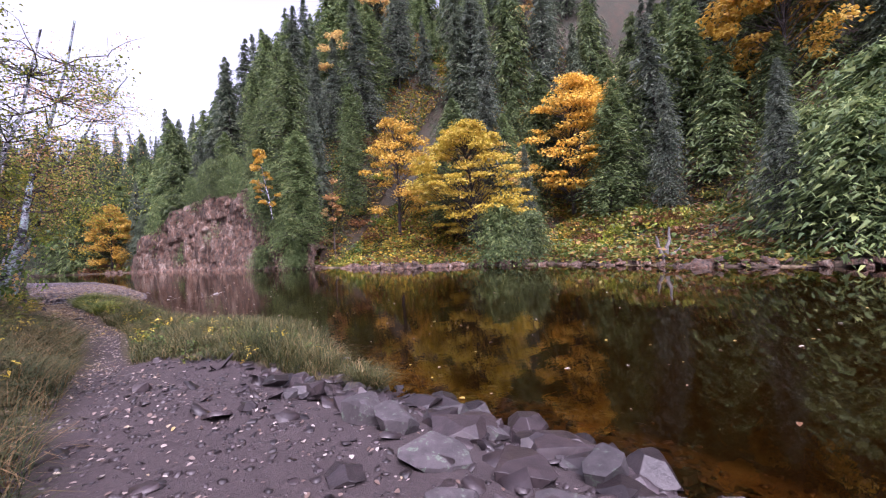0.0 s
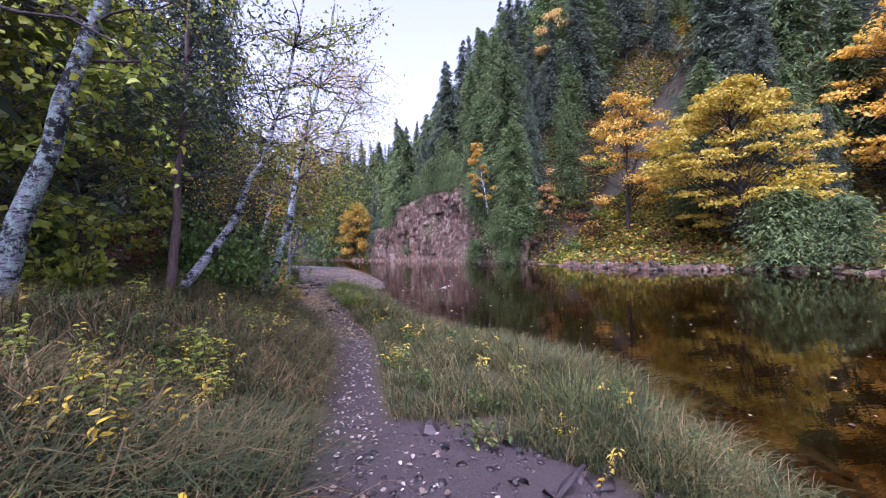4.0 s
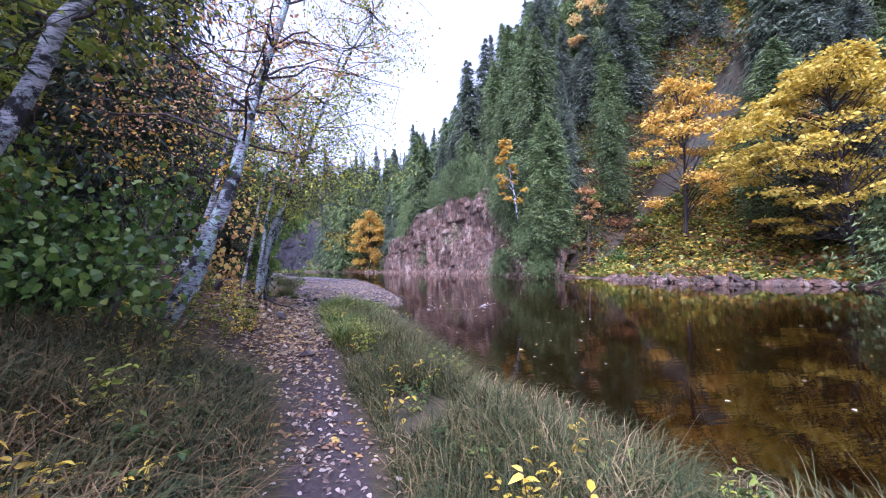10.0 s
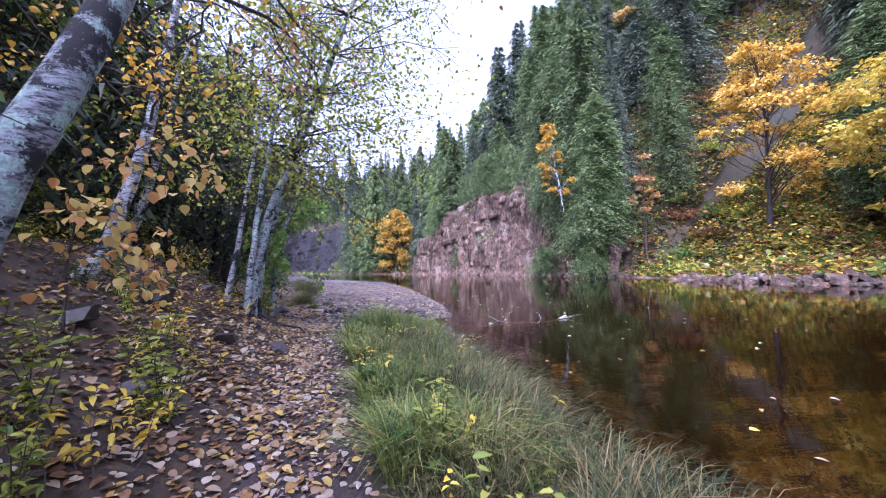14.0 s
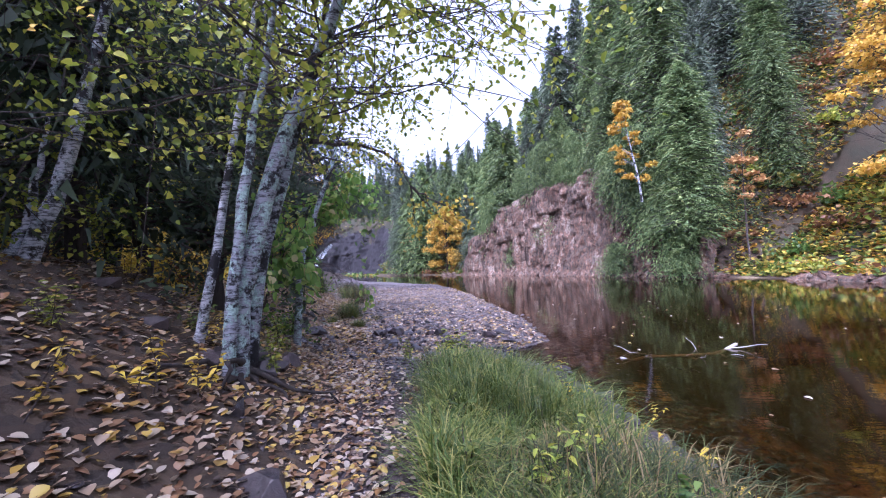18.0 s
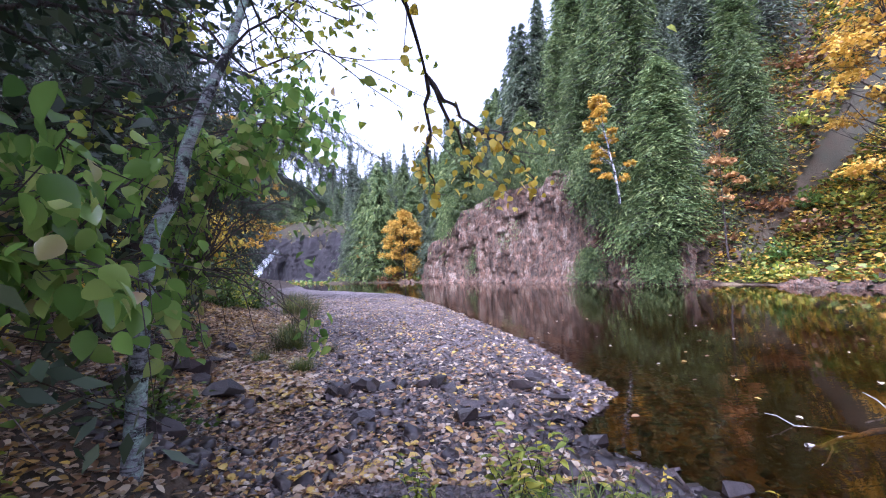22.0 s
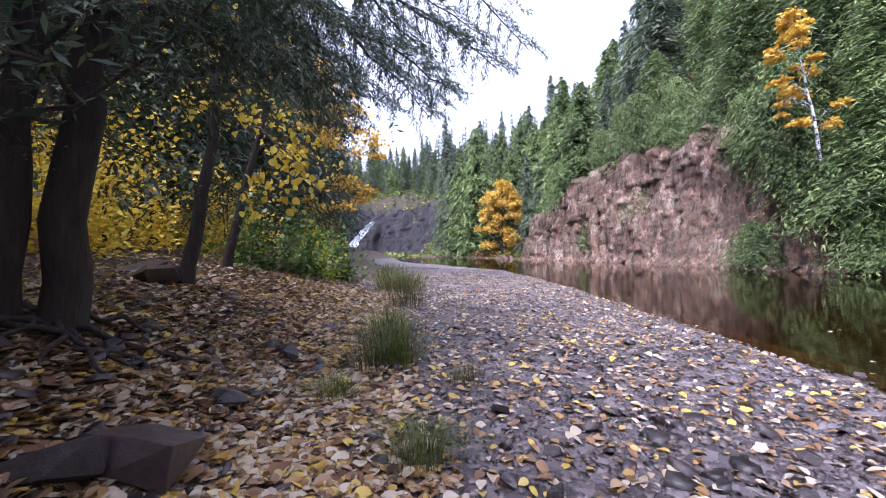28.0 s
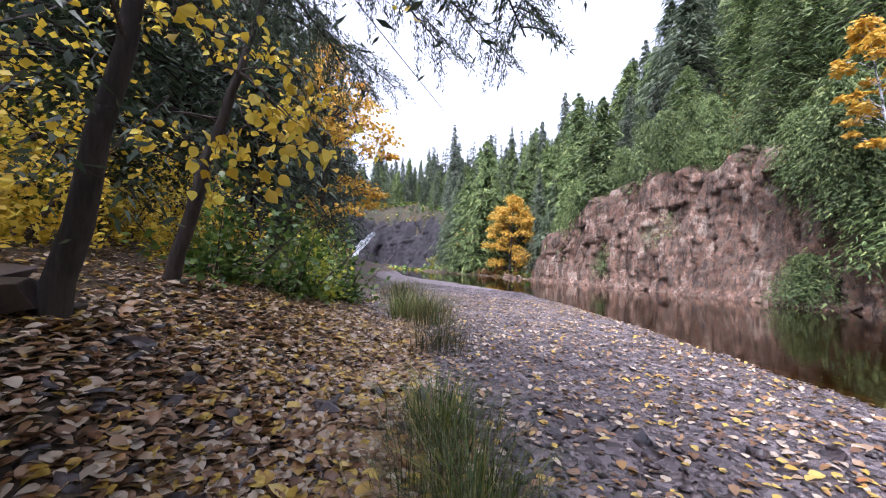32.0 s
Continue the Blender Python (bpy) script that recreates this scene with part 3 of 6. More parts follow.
MASKS = {
    "path": np.exp(-np.abs((flat_x - path_x(flat_y)) / np.maximum(path_w(flat_y), 0.05)) ** 4) * (path_w(flat_y) > 0.1) + (flat_x < 0.8 + (8.96 - flat_y) * 0.96) * (flat_y < 9.0) * (flat_x > path_x(flat_y)) * (flat_x < fe) * 0.9,
    "grass": ((flat_y < 24) & (flat_x < fe) & (flat_x > -3.2)) * 1.0 * (flat_y < 16.0) + ((flat_y > 8.5) & (flat_y < 24) & (flat_x > path_x(flat_y)) & (flat_x < fe)) * 1.0,
    "bar": ((flat_y > 23) & (flat_x > bar_left(flat_y)) & (flat_x < fe + 0.15)) * 1.0,
    "bed": step(flat_x - fe, -0.1, 0.3) * (fs < 0.2),
    # painted loss of light with depth, by distance from the near shore
    "depth_dimming": step(flat_x - fe, 0.6, 3.2) * (fs < 0.0),
    "slope": (fs > 3.0) * 1.0,
}
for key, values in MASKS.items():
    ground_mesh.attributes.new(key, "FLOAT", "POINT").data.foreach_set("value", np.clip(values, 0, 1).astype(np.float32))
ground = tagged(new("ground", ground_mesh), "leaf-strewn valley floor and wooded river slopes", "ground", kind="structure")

wx, wy = np.meshgrid(np.linspace(-90, 60, 61), np.linspace(-62, 121, 59), indexing="ij")
wi, wj = np.meshgrid(np.arange(60), np.arange(58), indexing="ij")
water = new("water", mesh_of("water", np.stack([wx, wy, wx * 0], -1), np.stack([wi * 59 + wj, (wi + 1) * 59 + wj, (wi + 1) * 59 + wj + 1, wi * 59 + wj + 1], -1).reshape(-1, 4), M_WATER, True))
tagged(water, "slow tea-brown river with mirror reflections", "water", kind="structure")


def on_ground(x, y):
    return float(height(np.array([x]), np.array([y]))[0])


# ---- the cliff ----
def cells(u, v, su, sv, seed):
    """A blocky random value for each cell of a broken wall."""
    r = np.random.default_rng(seed).random((512, 512))
    j = np.floor(v / sv).astype(int)
    i = np.floor(u / su + (j * 0.37) % 1.0 + 0.4 * r[(j * 7) % 512, 3]).astype(int)
    return r[i % 512, j % 512]


def cliff(name, a, top_of, mat, grid=0.13, rows=84, seed=0, batter=0.13):
    """A broken, blocky rock face along a line on plan, leaning back, with an uneven top."""
    leg = np.concatenate([[0], np.cumsum(np.hypot(*np.diff(a, axis=0).T))])
    u = np.arange(0.0, leg[-1], grid)
    bx, by = np.interp(u, leg, a[:, 0]), np.interp(u, leg, a[:, 1])
    k = np.ones(31) / 31
    tx, ty = np.convolve(np.gradient(bx), k, "same"), np.convolve(np.gradient(by), k, "same")
    nx, ny_ = ty / np.hypot(tx, ty), -tx / np.hypot(tx, ty)
    w = np.linspace(0, 1, rows)
    U, W = np.meshgrid(u, w, indexing="ij")
    top = (top_of(bx, by) + 0.6 + 2.0 * (rough(u, u * 0 + seed, 3.0) - 0.5) + 0.8 * (rough(u, u * 0 + 9, 0.9) - 0.5))[:, None]
    top = np.maximum(top, 0.3)
    Z = -0.4 + W * (top + 0.4)
    joint = U + 0.9 * (rough(U, Z, 2.5) - 0.5) + 0.25 * (rough(U, Z, 0.6) - 0.5)
    out = 0.9 * cells(joint, Z + U * 0.12, 1.7, 9.0, 1 + seed) + 0.6 * cells(joint, Z + U * 0.2, 0.62, 4.6, 2 + seed) + 0.3 * cells(joint, Z - U * 0.15, 0.34, 2.0, 3 + seed) + 0.9 * (rough(U, Z, 4.0) - 0.5) + 0.22 * rough(U, Z, 0.4) - 0.6 * (rough(U, Z * 0.12 + 40, 0.6) > 0.68)
    back = 0.8 + Z * batter + 0.3 * step(Z, 5.5, 6.2) * (rough(U, U * 0 + 3, 2.0) > 0.6) + step(W, 0.88, 1.0) * 1.8 - step(W, 0.12, 0.0) * 0.45
    off = back - out
    V = np.stack([bx[:, None] + nx[:, None] * off, by[:, None] + ny_[:, None] * off, Z], -1)
    m, n = U.shape
    i, j = np.meshgrid(np.arange(m - 1), np.arange(n - 1), indexing="ij")
    q = np.stack([i * n + j, i * n + j + 1, (i + 1) * n + j + 1, (i + 1) * n + j], -1).reshape(-1, 4)[:, ::-1]
    return new(name, mesh_of(name, V, q, mat))


tagged(cliff("cliff", FAR[10:17], lambda x, y: cliff_top(y), M_CLIFF), "broken reddish-grey rock cliff rising from the river", "cliff")
tagged(cliff("cliff", np.array([(-10.5, 99), (-12, 107), (-17, 113), (-24, 116.5), (-32, 115.5), (-40, 110), (-47, 103)]), lambda x, y: np.interp(x, [-47, -36, -24, -14, -10], [10.0, 12.0, 11.5, 11.0, 8.0]), M_DARKROCK, 0.3, 44, 5, 0.35), "dark wet rock wall round the waterfall", "cliff")


# ---- trees ----
def conifer_meshes(name, seed, h, r, levels, per, steps, kite, leaf, bark, lift=0.15, droop=0.55, bare=0.08, power=0.8, width=0.3, trunk_r=None, fan=(-1.0, -0.5, 0.0, 0.5, 1.0)):
    """Trunk, limbs in ragged whorls and feathery sprays that shorten and shrink towards the tip."""
    rng = np.random.default_rng(seed)
    tr = trunk_r or h * 0.014
    zs = np.linspace(-0.5, h, 10)
    trunk = tube(np.c_[rng.normal(0, 0.03, 10).cumsum(), rng.normal(0, 0.03, 10).cumsum(), zs], tr * (1.02 - np.linspace(0, 1, 10)), 7)
    sticks, base, along, grow = [], [], [], []
    swell = rng.uniform(0.75, 1.25, 12)
    for i in range(levels):
        z = h * (bare + (0.995 - bare) * ((i + rng.random() * 0.8) / levels) ** 0.9)
        ragged = np.interp(z / h * 11, np.arange(12), swell)
        for b in range(per):
            L = (r * ragged * max(0.0, 1 - z / h) ** power * rng.uniform(0.3, 1.25) + 0.05) * (0.45 + 0.55 * min(1, (z / h - bare) * 6 + 0.5))
            a = rng.uniform(0, 2 * np.pi)
            s = np.linspace(0.12, 1, steps)
            o = np.array([np.cos(a), np.sin(a), 0])
            p = o * (L * s)[:, None]
            p[:, 2] = z + lift * L * s - droop * L * s ** 2
            d = np.gradient(p, axis=0)
            if L > 0.5:
                sticks.append(tube(np.vstack([[0, 0, z], p[[steps // 2, steps - 1]]]), [tr * 0.22, tr * 0.13, 0.004], 3))
            for w in fan:
                c, n = np.cos(w), np.sin(w)
                q = np.c_[d[:, 0] * c - d[:, 1] * n, d[:, 0] * n + d[:, 1] * c, d[:, 2] - 0.25 * np.abs(w) * np.hypot(d[:, 0], d[:, 1])]
                base.append(p + rng.normal(0, 0.16 * L + 0.02, p.shape) * np.array([0.6, 0.6, 1.0]))
                along.append(q + rng.normal(0, 0.16, q.shape) * np.linalg.norm(q, axis=1)[:, None])
                grow.append(np.full(len(p), min(1.0, 0.3 + 0.55 * L)))
    base, along, grow = np.concatenate(base), np.concatenate(along), np.concatenate(grow)
    d, side, _ = frames_of(along, rng, 0.25)
    ln = kite * grow * rng.uniform(0.5, 1.4, len(base))
    v, q = spikes(base, d, side, ln, ln * width * rng.uniform(0.6, 1.3, len(base)))
    return mesh_of(name + "_trunk", *trunk, bark, True), mesh_of(name + "_crown", v, q, leaf), mesh_of(name + "_branchwork", *join_polys(sticks), bark, True)


def tree(name, label, meshes, place, turn=0.0, size=1.0, tall=1.0, group="", names=("trunk", "crown", "branchwork"), tilt=(0, 0)):
    ob = new(name)
    ob.matrix_world = pose(*place, tilt[0], tilt[1], turn)
    ob.scale = (size, size, size * tall)
    tagged(ob, label, "tree", group)
    for n, me in zip(names, meshes):
        p = part(n, me, ob)
        if n != "trunk":
            p["kind"] = "stuff"
    return ob


def deciduous_meshes(name, seed, h, r, crown, lobes, per, leaf_len, leaf, bark, trunk_r, tier=0.35, lean=(0, 0), bare_tips=0, width=0.42, broad=False):
    """Trunk with limbs, each limb ending in a flat spray of leaves."""
    rng = np.random.default_rng(seed)
    zs = np.linspace(-0.6, h * 0.86, 9)
    line_ = np.c_[lean[0] * np.maximum(zs / h, 0) ** 1.4 + rng.normal(0, 0.05, 9).cumsum() * 0.6, lean[1] * np.maximum(zs / h, 0) ** 1.4 + rng.normal(0, 0.05, 9).cumsum() * 0.6, zs]
    trunk, pieces, base, along = tube(line_, trunk_r * (1.0 - 0.85 * np.linspace(0, 1, 9)), 9), [], [], []
    for k in range(lobes + bare_tips):
        t = rng.random() ** 0.8
        z = crown + (h - crown) * t
        bulge = np.sin(np.pi * min(0.98, 0.18 + 0.8 * t)) ** 0.7
        a, rad = rng.uniform(0, 2 * np.pi), r * bulge * rng.uniform(0.25, 1.0) ** 0.6
        at = np.array([np.interp(z, zs, line_[:, 0]) + rad * np.cos(a), np.interp(z, zs, line_[:, 1]) + rad * np.sin(a), z])
        root_z = min(max(z - rad * 0.75, crown * 0.6), h * 0.8)
        root = np.array([np.interp(root_z, zs, line_[:, 0]), np.interp(root_z, zs, line_[:, 1]), root_z])
        limb = bent(root, at, 5, 0.05 * rad + 0.02, rng, -0.06 * rad)
        lr = trunk_r * 0.28 * (0.5 + 0.5 * rng.random())
        pieces.append(tube(limb, np.linspace(lr, 0.006, 5), 5))
        for _ in range(3):
            tip = limb[rng.integers(2, 5)] + rng.normal(0, 1, 3) * np.array([0.22, 0.22, 0.12]) * r
            pieces.append(tube(bent(limb[rng.integers(1, 4)], tip, 4, 0.03, rng), np.linspace(lr * 0.4, 0.004, 4), 3))
        if k < lobes:
            spread_ = r * rng.uniform(0.14, 0.32)
            o = rng.normal(0, 1, (per, 3))
            o /= np.linalg.norm(o, axis=1)[:, None]
            o *= rng.random((per, 1)) ** 0.5
            p = at + o * np.array([spread_, spread_, spread_ * tier])
            p[:, 2] -= 0.5 * tier * np.hypot(o[:, 0], o[:, 1]) * spread_
            base.append(p)
            d = np.c_[o[:, :2] + 0.4 * rng.normal(0, 1, (per, 2)) + 0.4 * np.array([np.cos(a), np.sin(a)]), -0.35 + 0.35 * rng.normal(0, 1, per)]
            along.append(d)
    base, along = np.concatenate(base), np.concatenate(along)
    d, side, nrm = frames_of(along, rng, 0.35)
    ln = leaf_len * rng.uniform(0.6, 1.3, len(base))
    v, q = broad_leaves(base, d, side, nrm, ln, ln * width) if broad else kites(base, d, side, ln, ln * width)
    return mesh_of(name + "_trunk", *trunk, bark, True), mesh_of(name + "_crown", v, q, leaf), mesh_of(name + "_branchwork", *join_polys(pieces), bark, True)


def shrub_mesh(name, seed, r, h, count, leaf_len, leaf, width=0.4):
    rng = np.random.default_rng(seed)
    o = rng.normal(0, 1, (count, 3))
    o /= np.linalg.norm(o, axis=1)[:, None]
    o *= rng.random((count, 1)) ** 0.4
    lump = 0.7 + 0.5 * np.sin(o[:, 0] * 5 + seed) * np.cos(o[:, 1] * 4.3)
    p = np.c_[o[:, 0] * r * lump, o[:, 1] * r * lump, np.abs(o[:, 2]) * h * lump]
    d, side, _ = frames_of(np.c_[o[:, :2], 0.2 * rng.normal(0, 1, count) + 0.1] + 0.3 * rng.normal(0, 1, (count, 3)), rng, 0.3)
    ln = leaf_len * rng.uniform(0.5, 1.3, count)
    v, q = kites(p, d, side, ln, ln * width)
    stems = [tube(bent((0, 0, -0.2), (rng.normal(0, r * 0.5), rng.normal(0, r * 0.5), h * rng.uniform(0.4, 0.9)), 4, 0.03, rng), [0.025, 0.018, 0.01, 0.004], 4) for _ in range(6)]
    return mesh_of(name + "_stems", *join_polys(stems), M_TWIG), mesh_of(name + "_leaves", v, q, leaf)


CEDARS = [conifer_meshes("cedar", 11 + i, 13, 3.4, 40, 8, 5, 0.62, L_CEDAR, M_BARK, 0.3, 0.55, 0.03, 0.7, 0.13) for i in range(4)]
SPRUCES = [conifer_meshes("spruce", 21 + i, 16, 2.9, 40, 7, 5, 0.6, L_SPRUCE, M_BARK, 0.05, 0.3, 0.08, 0.9, 0.12) for i in range(3)]
HEMLOCKS = [conifer_meshes("hemlock", 31 + i, 15, 3.4, 40, 7, 5, 0.6, L_FIR, M_BARK, 0.2, 0.55, 0.05, 0.85, 0.12) for i in range(3)]
THIN = [conifer_meshes("thin_pine", 41 + i, 12, 1.7, 24, 4, 4, 0.42, L_FIR, M_BARK, 0.1, 0.2, 0.3, 0.7, 0.16) for i in range(2)]
FINE = [conifer_meshes("cedar", 61 + i, 13, 3.4, 56, 9, 7, 0.44, L_CEDAR, M_BARK, 0.35, 0.42, 0.03, 0.7, 0.1) for i in range(3)]
FINE_SPRUCE = [conifer_meshes("spruce", 66 + i, 16, 2.9, 56, 8, 7, 0.44, L_SPRUCE, M_BARK, 0.05, 0.35, 0.08, 0.85, 0.1) for i in range(2)]
WOOD = [conifer_meshes("wood_hemlock", 35 + i, 13, 3.4, 40, 6, 8, 0.30, L_HEMLOCK, M_BARK, 0.15, 0.5, 0.10, 0.55, 0.16) for i in range(2)]

rng = np.random.default_rng(77)
OPEN = [(29, 40, 3.0), (34, 14, 6.5), (37, 21, 5), (41, 13, 4), (34, 0, 6), (37, -6, 6), (39, 3, 6), (43, -4, 6), (45, 6, 5), (27.5, 44, 4.2), (31.5, 45, 4.5), (25, 41.5, 3), (28, 33, 3.0), (26, 37, 3.0), (22.5, 41, 2.0), (30, 29, 4.0), (44, 29.5, 5.0), (38, 26, 4), (26, 39.6, 3.5), (40, 28, 4)]
placed = []
KINDS = [("cedar", "tall dense green cedar on the far slope", CEDARS), ("spruce", "blue-green spruce on the far slope", SPRUCES), ("hemlock", "dark green hemlock on the far slope", HEMLOCKS)]
tries = 0
while len(placed) < 500 and tries < 40000:
    tries += 1
    y = rng.uniform(-26, 142)
    x = rng.uniform(-62, 78)
    s = float(bank_distance(np.array([x]), np.array([y]))[0])
    deep = 4.5 if y < 46 else 3.0 if y < 75 else 1.2
    if s < deep or s > (36 if y < 88 else 50) or (x < -34 and y < 96) or (46 < y < 75 and s < 3.0):
        continue
    if any((x - a) ** 2 + (y - b) ** 2 < c * c for a, b, c in OPEN) or math.hypot(x - 0.7, y - 82) < 3.6 or (y < 82 and y > 74 and abs(x - 1.5) < 2.2) or math.hypot((x + 27) / 18, (y - 103) / 17) < 1.08 or (y > 126 and x > -14):
        continue
    gap = 1.9 + s * 0.035
    if any((x - a) ** 2 + (y - b) ** 2 < gap * gap for a, b in placed):
        continue
    placed.append((x, y))
    name, label, pool = KINDS[rng.choice(3, p=[0.48, 0.24, 0.28])]
    if math.hypot(x + 1, y - 24) < 46 and s < 16:
        pool = FINE_SPRUCE if pool is SPRUCES else FINE
        name, label = ("spruce", KINDS[1][1]) if pool is FINE_SPRUCE else ("cedar", KINDS[0][1])
    tree(name, label, pool[rng.integers(len(pool))], (x, y, on_ground(x, y) - 0.2), rng.uniform(0, 360), rng.uniform(0.5, 1.25) * (1.0 if y < 90 else 0.75 if y < 115 else 0.6), rng.uniform(0.9, 1.25), "conifers on the far slope", tilt=(rng.normal(0, 2), rng.normal(0, 2)))

# Dark conifers on the rim above the waterfall
rim_rng = np.random.default_rng(29)
for k in range(34):
    a = -0.45 + 3.3 * (k % 17) / 16
    grow = 1.10 + 0.10 * (k // 17) + rim_rng.uniform(0, 0.08)
    x, y = -27 + 18 * grow * math.cos(a) * 1.02, 103 + 17 * grow * math.sin(a)
    if bank_distance(np.array([x]), np.array([y]))[0] < 2.0:
        continue
    tree("hemlock", "dark green hemlock above the waterfall", HEMLOCKS[k % 3], (x, y, on_ground(x, y) - 0.4), rim_rng.uniform(0, 360), rim_rng.uniform(0.4, 0.62), 1.0, "conifers round the waterfall")

# Thin pines along the upstream ridge
for k in range(26):
    x, y = -16 + 1.25 * k + rng.uniform(-0.5, 0.5), 131 - 0.35 * k + rng.uniform(-2, 2)
    tree("ridge_pine", "thin bare-stemmed pine on the ridge", THIN[k % 2], (x, y, on_ground(x, y) - 0.3), rng.uniform(0, 360), rng.uniform(0.75, 1.1), 1.0, "pines on the ridge")

# Trees of the far bank that stand apart
Y1 = deciduous_meshes("yellow_maple", 3, 13.5, 5.9, 2.6, 120, 150, 0.25, L_YELLOW, M_BARK, 0.22, 0.2, (-1.5, 0.3), bare_tips=12)
tree("maple", "bright yellow autumn maple leaning over the water", Y1, (28.2, 29.6, on_ground(28.2, 29.6)), 0, 0.92)
Y2 = deciduous_meshes("golden_maple", 4, 16.5, 6.8, 3.0, 125, 150, 0.3, L_GOLD, M_BARK, 0.28, 0.2, bare_tips=12)
tree("maple", "broad golden autumn maple on the slope", Y2, (44, 29.4, on_ground(44, 29.4)), 40)
Y3 = deciduous_meshes("high_maple", 5, 17, 6.0, 5.0, 80, 150, 0.34, L_GOLD, M_BARK, 0.25, 0.3)
tree("maple", "golden maple high above the water", Y3, (47.8, 10, on_ground(47.8, 10)), 10)
O1 = deciduous_meshes("orange_tree", 6, 13.0, 4.4, 2.8, 52, 110, 0.25, L_GOLD, M_BARK, 0.2, 0.36, bare_tips=20)
tree("maple", "orange autumn maple with half-bare crown", O1, (25.8, 39.6, on_ground(25.8, 39.6)), 70)
O2 = deciduous_meshes("bare_orange_tree", 7, 12, 3.8, 4.5, 30, 110, 0.25, L_PALEMAPLE, M_BARK, 0.18, 0.4, bare_tips=26)
for x, y, k, turn in ((27, 54, 1.0, 0), (31.5, 36, 0.85, 120), (36, 33, 0.9, 220), (34, 57, 1.05, 60), (51, 41, 0.9, 20), (53, 27, 1.0, 160)):
    tree("half_bare_maple", "half-bare maple with pale orange leaves", O2, (x, y, on_ground(x, y)), turn, k, 1.0, "half-bare maples")
B1 = deciduous_meshes("small_birch", 8, 7.0, 1.5, 0.8, 26, 60, 0.24, L_GOLD, M_BIRCH, 0.09, 0.5, (-0.9, 0.3))
tree("birch", "small golden birch on the cliff top", B1, (14.6, 47.6, 6.2), 0)
tree("birch", "thin rusty-leaved birch among the conifers", deciduous_meshes("rusty_birch", 9, 9, 1.3, 4.0, 14, 60, 0.26, L_ORANGE, M_TWIG, 0.08, 0.5), (21.0, 46.2, on_ground(21.0, 46.2)), 0)
BIG = conifer_meshes("big_cedar", 51, 13.0, 3.2, 84, 11, 10, 0.34, L_CEDAR, M_BARK, 0.35, 0.38, 0.03, 0.55, 0.11)
tree("cedar", "great bright green cedar beside the cliff", BIG, (17.4, 46.9, 2.5), 0)
LOW = conifer_meshes("low_cedar", 52, 6.0, 3.9, 30, 9, 9, 0.36, L_CEDAR, M_BARK, 0.3, 0.5, 0.02, 0.4, 0.17)
for x, y, k in ((27.6, 26.4, 0.85), (29.3, 24.3, 0.7), (31.5, 3.6, 1.3), (34.5, 0.5, 1.5), (35.5, 6.2, 1.3), (38.5, 3.5, 1.6), (33.2, -4.5, 1.5), (38, -8, 1.7), (14.6, 52.5, 0.45), (12.4, 64, 0.5), (9.4, 68.5, 0.5), (16.9, 47.2, 0.5)):
    tree("cedar", "low spreading green cedar by the water", LOW, (x, y, max(on_ground(x, y), 0.2)), k * 150, k, 1.0, "low cedars")
top_rng = np.random.default_rng(17)
for y in np.arange(47.5, 75, 0.8):
    x = float(np.interp(y, FAR[10:18, 1], FAR[10:18, 0])) + top_rng.uniform(1.9, 4.4)
    tree("cedar", "small cedar leaning out over the cliff edge", LOW, (x, y + 0.5, cliff_top(y) + top_rng.uniform(-1.2, 0.9)), top_rng.uniform(0, 360), top_rng.uniform(0.3, 0.62), top_rng.uniform(1.0, 2.2), "cedars along the cliff edge", tilt=(top_rng.normal(0, 8), top_rng.normal(-8, 8)))
for x, y, z, k in ((16.9, 49.6, 2.0, 0.75), (16.0, 50.6, 4.6, 0.6), (15.6, 51.6, 6.2, 0.6), (17.4, 48.6, 3.4, 0.8), (15.0, 53.0, 7.4, 0.5), (16.2, 52.2, 7.2, 0.75)):
    tree("cedar", "bushy cedar growing from the broken cliff end", LOW, (x, y, z), 70 * x, k, 1.2, "cedars along the cliff edge", tilt=(0, -10))
MAPLE_UP = deciduous_meshes("upstream_maple", 12, 15, 5.0, 1.0, 90, 120, 0.36, L_GOLD, M_BARK, 0.2, 0.6)
tree("maple", "golden maple at the upstream bend", MAPLE_UP, (0.9, 81.4, on_ground(0.9, 81.4) - 0.1), 0, 0.66)
tree("maple", "rusty half-bare maple at the upstream bend", O2, (-4.2, 88.5, on_ground(-4.2, 88.5)), 0, 0.6)

# Undergrowth of the far slope
UNDER = [shrub_mesh("undergrowth", 61, 1.5, 0.9, 420, 0.26, L_FERNY), shrub_mesh("undergrowth", 62, 1.8, 0.8, 420, 0.26, L_BROWN), shrub_mesh("undergrowth", 63, 1.4, 1.1, 420, 0.24, L_GREEN), shrub_mesh("undergrowth", 64, 1.5, 0.9, 400, 0.26, L_LIME)]
made = 0
while made < 290:
    x, y = rng.uniform(-20, 60), rng.uniform(-15, 100)
    s = float(bank_distance(np.array([x]), np.array([y]))[0])
    if not 1.6 < s < 22 or (46 < y < 75 and s < 3.4):
        continue
    if s > 9 and rng.random() < 0.5:
        continue
    made += 1
    k = rng.choice(4, p=[0.4, 0.3, 0.15, 0.15])
    ob = thing("shrub", ("mixed green and yellow undergrowth", "rust-brown undergrowth", "green undergrowth shrub", "yellow-green undergrowth shrub")[k] + " on the far bank", "shrub", (x, y, on_ground(x, y) - 0.1), rng.uniform(0, 360), "undergrowth of the far bank")
    ob.scale = [rng.uniform(0.6, 1.3)] * 3
    part("stemwork", UNDER[k][0], ob)
    part("foliage", UNDER[k][1], ob)


